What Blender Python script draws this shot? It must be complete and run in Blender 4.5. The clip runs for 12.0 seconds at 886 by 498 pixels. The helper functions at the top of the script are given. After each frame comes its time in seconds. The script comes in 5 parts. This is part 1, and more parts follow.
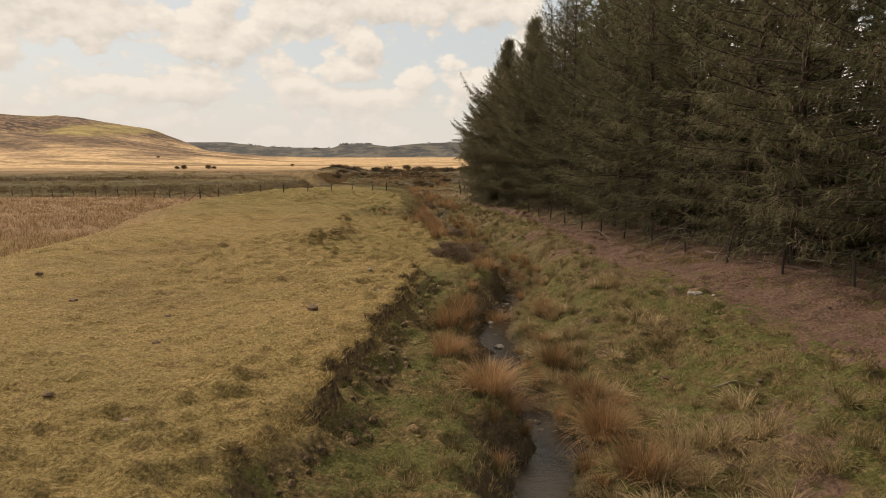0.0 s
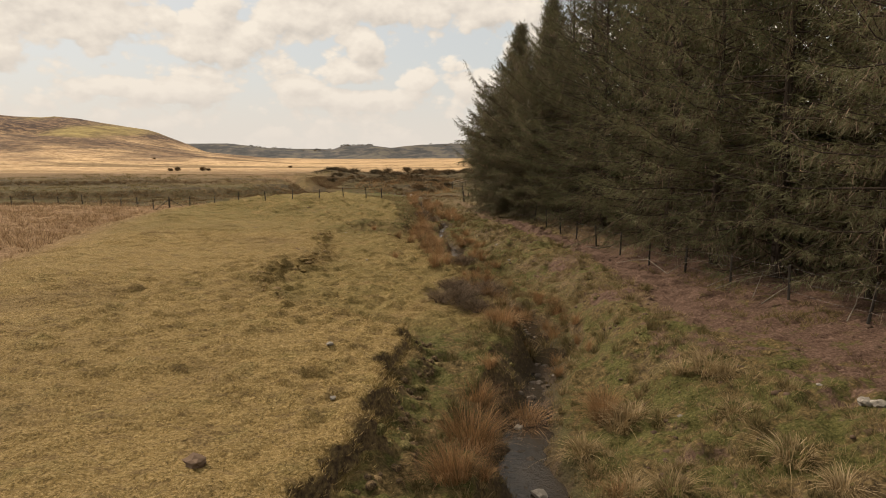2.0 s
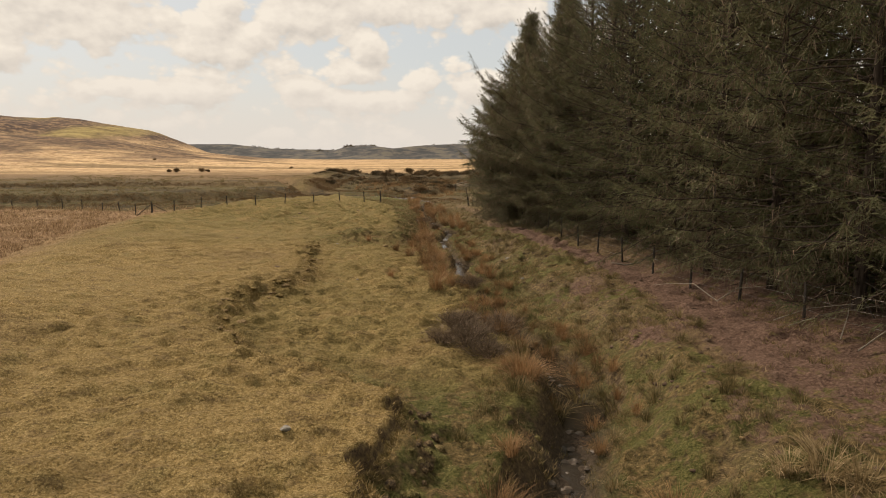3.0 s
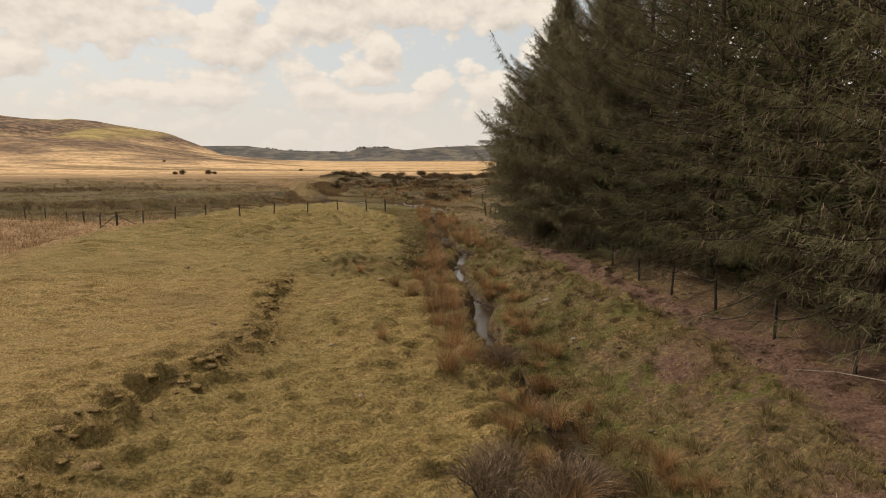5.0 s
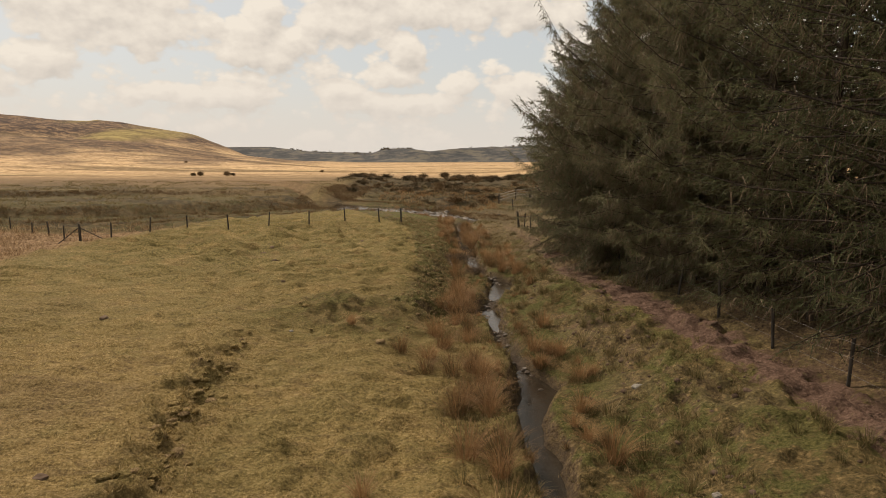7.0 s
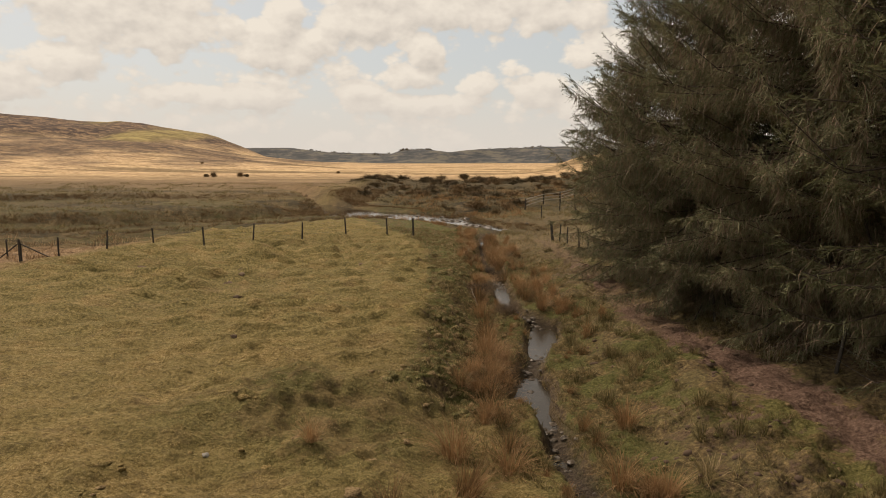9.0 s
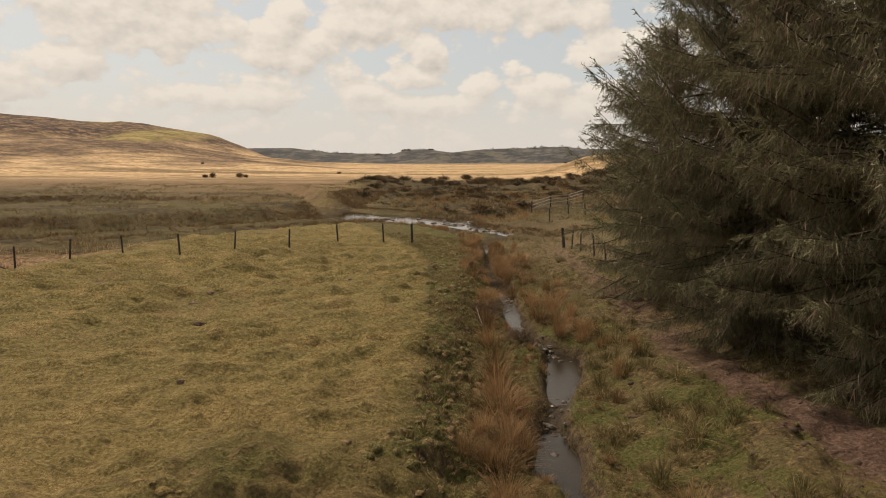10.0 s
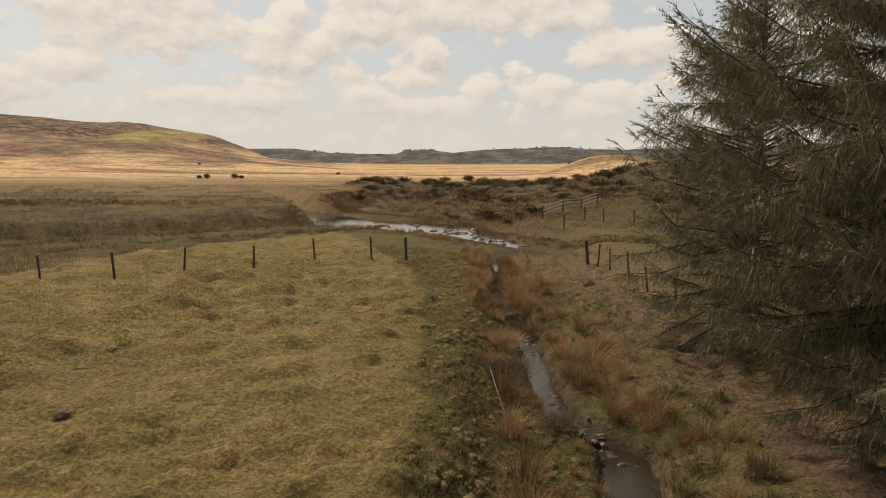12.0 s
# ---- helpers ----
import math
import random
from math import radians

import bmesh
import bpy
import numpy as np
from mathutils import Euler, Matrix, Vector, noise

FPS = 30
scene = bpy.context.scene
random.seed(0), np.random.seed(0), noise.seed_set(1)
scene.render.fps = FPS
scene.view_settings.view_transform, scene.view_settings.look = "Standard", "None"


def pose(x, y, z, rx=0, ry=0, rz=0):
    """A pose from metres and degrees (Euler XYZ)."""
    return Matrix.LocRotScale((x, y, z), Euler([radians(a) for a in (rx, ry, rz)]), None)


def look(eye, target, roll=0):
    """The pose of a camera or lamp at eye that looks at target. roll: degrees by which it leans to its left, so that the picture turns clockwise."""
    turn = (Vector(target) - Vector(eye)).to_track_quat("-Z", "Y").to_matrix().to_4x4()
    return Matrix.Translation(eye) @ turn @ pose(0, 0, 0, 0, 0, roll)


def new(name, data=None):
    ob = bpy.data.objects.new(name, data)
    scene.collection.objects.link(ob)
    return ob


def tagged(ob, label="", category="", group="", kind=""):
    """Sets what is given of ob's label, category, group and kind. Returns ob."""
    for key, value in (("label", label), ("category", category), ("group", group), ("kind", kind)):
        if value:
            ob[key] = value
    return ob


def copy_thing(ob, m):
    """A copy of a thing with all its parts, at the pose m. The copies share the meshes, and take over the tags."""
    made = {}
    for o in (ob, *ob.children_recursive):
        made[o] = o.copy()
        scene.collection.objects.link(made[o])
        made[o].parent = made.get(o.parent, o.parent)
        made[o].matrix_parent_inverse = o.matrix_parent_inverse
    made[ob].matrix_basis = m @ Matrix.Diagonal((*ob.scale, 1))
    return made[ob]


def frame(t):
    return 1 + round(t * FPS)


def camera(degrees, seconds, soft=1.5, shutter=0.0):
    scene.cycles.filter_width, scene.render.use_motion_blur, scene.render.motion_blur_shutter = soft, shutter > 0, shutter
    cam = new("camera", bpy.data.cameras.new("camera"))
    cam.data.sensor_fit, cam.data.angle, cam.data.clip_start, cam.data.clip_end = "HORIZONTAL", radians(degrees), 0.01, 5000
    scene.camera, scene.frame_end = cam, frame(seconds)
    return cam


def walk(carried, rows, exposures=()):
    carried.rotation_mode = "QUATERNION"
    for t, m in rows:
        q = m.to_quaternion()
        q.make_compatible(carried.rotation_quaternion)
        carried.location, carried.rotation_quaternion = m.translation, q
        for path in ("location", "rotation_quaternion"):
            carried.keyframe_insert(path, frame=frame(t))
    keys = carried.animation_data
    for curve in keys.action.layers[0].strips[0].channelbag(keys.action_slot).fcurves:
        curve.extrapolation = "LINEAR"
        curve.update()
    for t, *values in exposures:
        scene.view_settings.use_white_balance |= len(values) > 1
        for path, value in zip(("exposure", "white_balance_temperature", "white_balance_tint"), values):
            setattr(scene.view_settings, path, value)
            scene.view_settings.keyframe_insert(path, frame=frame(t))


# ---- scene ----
cam = camera(68.1, 12.0, soft=0.95)
METRES, EYE, TILT, LEAN, TURN = 50.0, 4.05, -8.05, 0.0, 0.0
ROWS = [
    (0.0, 0.0, 0.0, 0.0, -0.0, 0.0, 0.0),
    (0.5, 0.0002, 0.0403, 0.0067, 0.01, 0.02, 0.01),
    (1.0, 0.0004, 0.0822, 0.0136, 0.04, 0.05, 0.01),
    (1.5, 0.0005, 0.1251, 0.0209, 0.07, 0.07, 0.0),
    (2.0, 0.0004, 0.169, 0.0281, 0.15, 0.1, -0.01),
    (2.5, 0.0002, 0.2136, 0.0353, 0.27, 0.12, -0.02),
    (4.5, -0.0015, 0.3915, 0.0633, 1.11, 0.27, -0.16),
    (5.0, -0.0028, 0.4361, 0.0701, 1.53, 0.3, -0.24),
    (5.5, -0.0047, 0.481, 0.0767, 2.01, 0.32, -0.3),
    (6.0, -0.0067, 0.5259, 0.0833, 2.53, 0.35, -0.38),
    (6.5, -0.0089, 0.5704, 0.0899, 3.04, 0.37, -0.51),
    (7.0, -0.0112, 0.6146, 0.0966, 3.57, 0.38, -0.57),
    (9.0, -0.0237, 0.7778, 0.12, 5.18, 0.44, -0.82),
    (9.5, -0.0268, 0.8154, 0.1255, 5.3, 0.45, -0.85),
    (10.0, -0.0297, 0.8516, 0.1305, 5.38, 0.47, -0.87),
    (10.5, -0.033, 0.8865, 0.1352, 5.41, 0.49, -0.89),
    (11.0, -0.0362, 0.9208, 0.1399, 5.44, 0.51, -0.88),
    (11.5, -0.0394, 0.954, 0.1448, 5.46, 0.51, -0.88),
    (12.0, -0.0421, 0.9872, 0.1497, 5.49, 0.5, -0.86),
]
walk(cam, [(t, pose(0, 0, EYE, TILT, LEAN, TURN) @ pose(METRES * x, METRES * y, METRES * z, 90 + pitch, roll, yaw)) for t, x, y, z, yaw, pitch, roll in ROWS], [(0.0, 0.04, 6900, 18), (5.5, 0.0, 6900, 18), (12.0, -0.10, 6900, 18)])

# ---- world, sun and exposure ----
SUN_ELEVATION, SUN_AZIMUTH = 45.0, -42.0  # degrees; azimuth clockwise from +y
world = bpy.data.worlds.new("moor_sky")
scene.world = world
world.use_nodes = True


def node(tree, kind, *links, **values):
    """A node with its properties set; links: (input, value or output socket)."""
    n = tree.nodes.new(kind)
    for key, value in values.items():
        setattr(n, key, value)
    for slot, value in links:
        if isinstance(value, bpy.types.NodeSocket):
            tree.links.new(value, n.inputs[slot])
        else:
            n.inputs[slot].default_value = value
    return n


def maths(tree, op, a, b=0.0, clamp=False):
    return node(tree, "ShaderNodeMath", (0, a), (1, b), operation=op, use_clamp=clamp).outputs[0]


def mixed(tree, fac, a, b, blend="MIX"):
    return node(tree, "ShaderNodeMix", (0, fac), (6, a), (7, b), data_type="RGBA", blend_type=blend).outputs[2]


def ramp(tree, fac, *stops):
    n = node(tree, "ShaderNodeValToRGB", (0, fac))
    el = n.color_ramp.elements
    while len(el) < len(stops):
        el.new(0.5)
    for e, (p, c) in zip(el, stops):
        e.position, e.color = p, c if len(c) == 4 else (*c, 1)
    return n.outputs[0]


def smooth(tree, value, low, high):
    return node(tree, "ShaderNodeMapRange", (0, value), (1, low), (2, high), interpolation_type="SMOOTHSTEP").outputs[0]


# heaps of cumulus over the valley's far end: azimuth, sine of the height, half width, half height
CLOUD_HEAPS = [(-0.899, 0.147, 0.108, 0.066), (-0.783, 0.156, 0.108, 0.053), (-0.527, 0.19, 0.135, 0.052), (-0.608, 0.126, 0.062, 0.027),
               (-0.671, 0.098, 0.073, 0.025), (-0.768, 0.086, 0.095, 0.03), (-0.323, 0.202, 0.036, 0.034), (-0.34, 0.165, 0.105, 0.035),
               (-0.219, 0.203, 0.076, 0.048), (-0.446, 0.095, 0.072, 0.016), (-0.38, 0.092, 0.087, 0.02), (-0.116, 0.153, 0.031, 0.036),
               (-0.132, 0.121, 0.062, 0.026), (-0.219, 0.1, 0.049, 0.02), (-0.043, 0.113, 0.038, 0.021), (-0.134, 0.086, 0.142, 0.021),
               (-0.065, 0.221, 0.155, 0.038), (0.071, 0.215, 0.084, 0.034), (0.174, 0.162, 0.09, 0.03), (0.217, 0.174, 0.047, 0.02),
               (0.121, 0.15, 0.051, 0.024), (0.065, 0.104, 0.06, 0.029), (0.125, 0.092, 0.078, 0.037), (0.392, 0.171, 0.114, 0.053),
               (0.493, 0.084, 0.119, 0.043)]
SKY_STRENGTH = 0.10
CLOUD_GREY, CLOUD_MID, CLOUD_LIGHT, CLOUD_HAZE = (5.5, 5.42, 4.85, 1), (7.05, 6.85, 6.0, 1), (8.5, 8.28, 7.15, 1), (7.15, 7.03, 6.3, 1)


def cloud_body(t, azimuth, height):
    """How thick the cloud is towards a direction: heaps with billowing edges, and broken cloud overhead and behind."""
    flat = node(t, "ShaderNodeCombineXYZ", (0, azimuth), (1, maths(t, "MULTIPLY", height, 1.5)), (2, 0.0)).outputs[0]
    puffs = node(t, "ShaderNodeTexNoise", ("Vector", flat), ("Scale", 9.0), ("Detail", 6.0), ("Roughness", 0.52)).outputs[0]
    knobs = node(t, "ShaderNodeTexVoronoi", ("Vector", flat), ("Scale", 21.0), ("Detail", 2.5), ("Roughness", 0.55), ("Lacunarity", 2.2), feature="F1").outputs[0]
    broad = node(t, "ShaderNodeTexNoise", ("Vector", flat), ("Scale", 3.0), ("Detail", 3.0)).outputs[0]
    heaps = None
    for az, up, wide, high in CLOUD_HEAPS:
        dx = maths(t, "DIVIDE", maths(t, "SUBTRACT", azimuth, az), wide)
        dz = maths(t, "DIVIDE", maths(t, "SUBTRACT", height, up), high)
        r = maths(t, "ADD", maths(t, "MULTIPLY", dx, dx), maths(t, "MULTIPLY", dz, dz))
        blob = maths(t, "SUBTRACT", 1.0, r)
        heaps = blob if heaps is None else node(t, "ShaderNodeMath", (0, heaps), (1, blob), (2, 0.25), operation="SMOOTH_MAX").outputs[0]
    heaps = maths(t, "MAXIMUM", heaps, -0.75)
    above = maths(t, "MULTIPLY", smooth(t, height, 0.25, 0.33), maths(t, "ADD", maths(t, "MULTIPLY", broad, 4.0), -1.4))
    heaps = maths(t, "MAXIMUM", heaps, above)
    billow = maths(t, "ADD", maths(t, "MULTIPLY", maths(t, "SUBTRACT", puffs, 0.5), 1.5), maths(t, "MULTIPLY", maths(t, "SUBTRACT", 0.42, knobs), 0.55))
    return maths(t, "ADD", maths(t, "ADD", maths(t, "MULTIPLY", heaps, 0.62), 0.24), billow)


def build_sky():
    t = world.node_tree
    t.nodes.clear()
    sky = node(t, "ShaderNodeTexSky", sky_type="NISHITA", sun_disc=False, sun_elevation=radians(SUN_ELEVATION),
               sun_rotation=radians(SUN_AZIMUTH), dust_density=2.0)
    axes = node(t, "ShaderNodeSeparateXYZ", (0, node(t, "ShaderNodeTexCoord").outputs["Generated"]))
    azimuth, height = maths(t, "ARCTAN2", axes.outputs[0], axes.outputs[1]), axes.outputs[2]
    body = cloud_body(t, azimuth, height)
    upper = cloud_body(t, maths(t, "ADD", azimuth, -0.008), maths(t, "ADD", height, 0.014))
    cover = smooth(t, body, -0.14, 0.14)
    # lit tops where the cloud thins upwards, grey undersides where it thickens
    lit = maths(t, "ADD", maths(t, "MULTIPLY", maths(t, "SUBTRACT", body, upper), 0.62), 0.56)
    lit = maths(t, "SUBTRACT", lit, maths(t, "MULTIPLY", smooth(t, body, 0.35, 1.0), 0.12))
    cloud = ramp(t, lit, (0.12, CLOUD_GREY), (0.45, CLOUD_MID), (0.78, CLOUD_LIGHT))
    blue = mixed(t, 0.75, sky.outputs[0], (6.2, 6.88, 6.6, 1))
    tone = mixed(t, cover, blue, cloud)
    haze = maths(t, "MULTIPLY", smooth(t, height, 0.15, 0.0), 0.92)
    tone = mixed(t, haze, tone, CLOUD_HAZE)
    back = node(t, "ShaderNodeBackground", (0, tone), (1, SKY_STRENGTH))
    out = node(t, "ShaderNodeOutputWorld")
    t.links.new(back.outputs[0], out.inputs[0])


build_sky()
sun = new("sun", bpy.data.lights.new("sun", "SUN"))
sun.data.energy, sun.data.angle, sun.data.color = 4.1, radians(5), (1.0, 0.88, 0.72)
az, el = radians(SUN_AZIMUTH), radians(SUN_ELEVATION)
sun.matrix_world = look((0, 0, 60), (-60 * math.sin(az) * math.cos(el), -60 * math.cos(az) * math.cos(el), 60 - 60 * math.sin(el)))


# ---- materials ----
def material(name, rough=0.9, spec=0.2):
    m = bpy.data.materials.new(name)
    m.use_nodes = True
    b = m.node_tree.nodes["Principled BSDF"]
    b.inputs["Roughness"].default_value = rough
    b.inputs["Specular IOR Level"].default_value = spec
    return m, m.node_tree, b


def tex(t, scale, detail=4.0, rough=0.6, coord=None, stretch=None):
    co = coord or node(t, "ShaderNodeNewGeometry").outputs["Position"]
    if stretch:
        co = node(t, "ShaderNodeMapping", (0, co), (3, stretch)).outputs[0]
    return node(t, "ShaderNodeTexNoise", ("Vector", co), ("Scale", scale), ("Detail", detail), ("Roughness", rough)).outputs[0]


def attribute(t, name):
    return node(t, "ShaderNodeAttribute", attribute_name=name).outputs["Fac"]


def ground_material():
    m, t, b = material("moor_ground", 0.95, 0.1)
    fine, tuft, patch, wide = tex(t, 17, 6, 0.68), tex(t, 5.5, 5, 0.65), tex(t, 0.9, 5, 0.6), tex(t, 0.13, 4, 0.6)
    far_fine = tex(t, 0.35, 6, 0.7)
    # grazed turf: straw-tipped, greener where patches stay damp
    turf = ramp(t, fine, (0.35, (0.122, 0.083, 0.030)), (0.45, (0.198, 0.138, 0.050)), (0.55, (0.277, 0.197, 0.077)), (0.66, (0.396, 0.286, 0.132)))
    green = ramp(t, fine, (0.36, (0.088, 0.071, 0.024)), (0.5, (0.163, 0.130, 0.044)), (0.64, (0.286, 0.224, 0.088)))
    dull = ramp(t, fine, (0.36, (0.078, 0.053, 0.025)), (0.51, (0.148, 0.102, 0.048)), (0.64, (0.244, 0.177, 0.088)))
    base = mixed(t, maths(t, "MULTIPLY", smooth(t, patch, 0.50, 0.72), 0.75), turf, green)
    # woolly mats of bleached grass; shade in the hollows between is painted dark
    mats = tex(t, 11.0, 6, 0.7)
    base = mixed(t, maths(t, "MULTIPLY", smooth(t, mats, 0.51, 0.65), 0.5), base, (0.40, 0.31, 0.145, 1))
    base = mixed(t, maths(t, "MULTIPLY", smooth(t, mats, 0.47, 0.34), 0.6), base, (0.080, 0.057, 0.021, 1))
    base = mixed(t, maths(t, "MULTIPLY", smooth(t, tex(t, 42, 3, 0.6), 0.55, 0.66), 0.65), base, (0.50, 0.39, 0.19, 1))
    # dark flecks: shade of the small gaps between blades, put into the colour
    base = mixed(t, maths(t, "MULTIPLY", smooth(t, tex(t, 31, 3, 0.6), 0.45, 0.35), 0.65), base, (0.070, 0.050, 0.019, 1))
    base = mixed(t, maths(t, "MULTIPLY", smooth(t, wide, 0.5, 0.66), 0.5), base, dull)
    base = mixed(t, maths(t, "MULTIPLY", smooth(t, tex(t, 3.2, 5, 0.62, stretch=(0.55, 1.3, 1.0)), 0.52, 0.64), 0.6), base, dull)
    lush = maths(t, "MULTIPLY", attribute(t, "lush"), smooth(t, tex(t, 0.8, 6, 0.66), 0.32, 0.56))
    base = mixed(t, maths(t, "MULTIPLY", lush, 0.9), base, ramp(t, mats, (0.36, (0.066, 0.058, 0.020)), (0.5, (0.143, 0.119, 0.041)), (0.64, (0.277, 0.218, 0.092))))
    # rough bank herbage
    rough_grass = ramp(t, tex(t, 9, 7, 0.72), (0.34, (0.036, 0.028, 0.015)), (0.46, (0.091, 0.070, 0.029)), (0.56, (0.153, 0.111, 0.049)), (0.68, (0.280, 0.202, 0.097)))
    base = mixed(t, attribute(t, "rough"), base, mixed(t, maths(t, "MULTIPLY", smooth(t, tex(t, 1.3, 6, 0.68), 0.44, 0.53), 0.95), rough_grass, ramp(t, fine, (0.36, (0.043, 0.046, 0.014)), (0.5, (0.089, 0.089, 0.028)), (0.64, (0.159, 0.145, 0.053)))))
    # bare earth of the track
    earth = ramp(t, tex(t, 13, 7, 0.7), (0.34, (0.066, 0.041, 0.030)), (0.49, (0.125, 0.078, 0.056)), (0.64, (0.20, 0.135, 0.100)))
    worn = maths(t, "ADD", attribute(t, "mud"), maths(t, "MULTIPLY", maths(t, "SUBTRACT", tex(t, 1.7, 7, 0.74), 0.5), 2.0))
    base = mixed(t, maths(t, "MULTIPLY", smooth(t, worn, 0.50, 0.72), smooth(t, attribute(t, "mud"), 0.02, 0.15)), base, earth)
    # peat where the bank is too steep for turf
    peat = ramp(t, tex(t, 9, 6, 0.7), (0.36, (0.056, 0.039, 0.026)), (0.48, (0.125, 0.088, 0.050)), (0.57, (0.175, 0.130, 0.064)), (0.68, (0.28, 0.20, 0.10)))
    steep = node(t, "ShaderNodeSeparateXYZ", (0, node(t, "ShaderNodeNewGeometry").outputs["Normal"])).outputs[2]
    bare = maths(t, "MAXIMUM", attribute(t, "cut"), smooth(t, maths(t, "ADD", steep, maths(t, "MULTIPLY", maths(t, "SUBTRACT", tuft, 0.5), 0.7)), 0.80, 0.60))
    bare = maths(t, "MULTIPLY", bare, attribute(t, "near"))
    base = mixed(t, bare, base, peat)
    # stream bed
    bed = ramp(t, fine, (0.35, (0.030, 0.023, 0.017)), (0.6, (0.09, 0.07, 0.05)))
    base = mixed(t, attribute(t, "bed"), base, bed)
    # dry rush and purple-moor-grass flats
    marsh = ramp(t, tuft, (0.34, (0.10, 0.060, 0.030)), (0.5, (0.225, 0.145, 0.078)), (0.66, (0.36, 0.25, 0.145)))
    base = mixed(t, attribute(t, "marsh"), base, marsh)
    straw = ramp(t, far_fine, (0.36, (0.28, 0.180, 0.088)), (0.5, (0.50, 0.345, 0.185)), (0.64, (0.65, 0.475, 0.275)))
    bands = tex(t, 0.012, 6, 0.62, stretch=(0.35, 1.6, 1.0))
    brown = ramp(t, far_fine, (0.35, (0.10, 0.066, 0.030)), (0.65, (0.24, 0.165, 0.08)))
    straw = mixed(t, maths(t, "MULTIPLY", smooth(t, bands, 0.50, 0.60), 0.9), straw, brown)
    straw = mixed(t, maths(t, "MULTIPLY", smooth(t, tex(t, 0.10, 6, 0.7, stretch=(0.5, 1.0, 1.0)), 0.51, 0.59), 0.7), straw, brown)
    base = mixed(t, attribute(t, "straw"), base, straw)
    mid = tex(t, 1.6, 6, 0.7)
    heath = ramp(t, maths(t, "ADD", maths(t, "MULTIPLY", far_fine, 0.5), maths(t, "MULTIPLY", mid, 0.5)), (0.40, (0.022, 0.018, 0.009)), (0.5, (0.059, 0.044, 0.021)), (0.60, (0.148, 0.104, 0.050)))
    base = mixed(t, attribute(t, "heath"), base, heath)
    hillgrass = ramp(t, tex(t, 0.045, 7, 0.68), (0.38, (0.13, 0.094, 0.040)), (0.48, (0.22, 0.170, 0.062)), (0.6, (0.31, 0.245, 0.092)))
    moor = ramp(t, tex(t, 0.09, 7, 0.72), (0.42, (0.030, 0.019, 0.016)), (0.5, (0.070, 0.043, 0.030)), (0.58, (0.20, 0.128, 0.070)))
    base = mixed(t, attribute(t, "moor"), base, moor)
    base = mixed(t, attribute(t, "hill"), base, hillgrass)
    # far ridges: distance haze is painted into their grey-blue colour
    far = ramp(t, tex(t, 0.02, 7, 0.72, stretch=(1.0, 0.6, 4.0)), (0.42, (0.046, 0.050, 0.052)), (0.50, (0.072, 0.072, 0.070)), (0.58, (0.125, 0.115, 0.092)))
    base = mixed(t, attribute(t, "hazed_ridge"), base, far)
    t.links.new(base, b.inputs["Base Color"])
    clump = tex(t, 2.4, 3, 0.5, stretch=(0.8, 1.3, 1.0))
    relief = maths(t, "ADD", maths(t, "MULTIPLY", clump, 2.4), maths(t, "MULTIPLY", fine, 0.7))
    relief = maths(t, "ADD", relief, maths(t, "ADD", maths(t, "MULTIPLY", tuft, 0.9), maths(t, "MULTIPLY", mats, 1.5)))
    bump = node(t, "ShaderNodeBump", ("Strength", 1.0), ("Distance", 0.055), ("Height", relief))
    t.links.new(bump.outputs[0], b.inputs["Normal"])
    return m


def leaf_material(name, *stops, rough=0.75, tone=0.5, through_light=0.0):
    """Herbage: the colour differs from blade to blade, and a little from plant to plant."""
    m, t, b = material(name, rough, 0.15)
    island = node(t, "ShaderNodeNewGeometry").outputs["Random Per Island"]
    plant = node(t, "ShaderNodeObjectInfo").outputs["Random"]
    mix = maths(t, "ADD", maths(t, "MULTIPLY", island, 1 - tone), maths(t, "MULTIPLY", plant, tone))
    colour = ramp(t, mix, *stops)
    t.links.new(colour, b.inputs["Base Color"])
    if through_light:
        thin = node(t, "ShaderNodeBsdfTranslucent", (0, colour))
        both = node(t, "ShaderNodeMixShader", (0, through_light), (1, b.outputs[0]), (2, thin.outputs[0]))
        t.links.new(both.outputs[0], t.nodes["Material Output"].inputs[0])
    return m


def wood_material(name, dark, light):
    m, t, b = material(name, 0.9, 0.15)
    grain = tex(t, 14, 5, 0.65, stretch=(1.0, 1.0, 0.12))
    t.links.new(ramp(t, grain, (0.35, dark), (0.65, light)), b.inputs["Base Color"])
    bump = node(t, "ShaderNodeBump", ("Strength", 0.6), ("Distance", 0.01), ("Height", grain))
    t.links.new(bump.outputs[0], b.inputs["Normal"])
    return m


def water_material(name, ripples):
    m, t, b = material(name, 0.04, 0.5)
    b.inputs["Base Color"].default_value = (0.028, 0.022, 0.015, 1)
    b.inputs["IOR"].default_value = 1.34
    ripple = maths(t, "ADD", tex(t, 5.0, 4, 0.6), maths(t, "MULTIPLY", tex(t, 22.0, 3, 0.6), 0.5))
    bump = node(t, "ShaderNodeBump", ("Strength", ripples), ("Distance", 0.03), ("Height", ripple))
    t.links.new(bump.outputs[0], b.inputs["Normal"])
    return m


def stone_material():
    m, t, b = material("stone", 0.85, 0.3)
    n = tex(t, 9, 6, 0.7)
    t.links.new(ramp(t, n, (0.3, (0.10, 0.09, 0.075)), (0.6, (0.27, 0.25, 0.21)), (0.75, (0.4, 0.38, 0.34))), b.inputs["Base Color"])
    t.links.new(node(t, "ShaderNodeBump", ("Strength", 0.5), ("Distance", 0.02), ("Height", n)).outputs[0], b.inputs["Normal"])
    return m


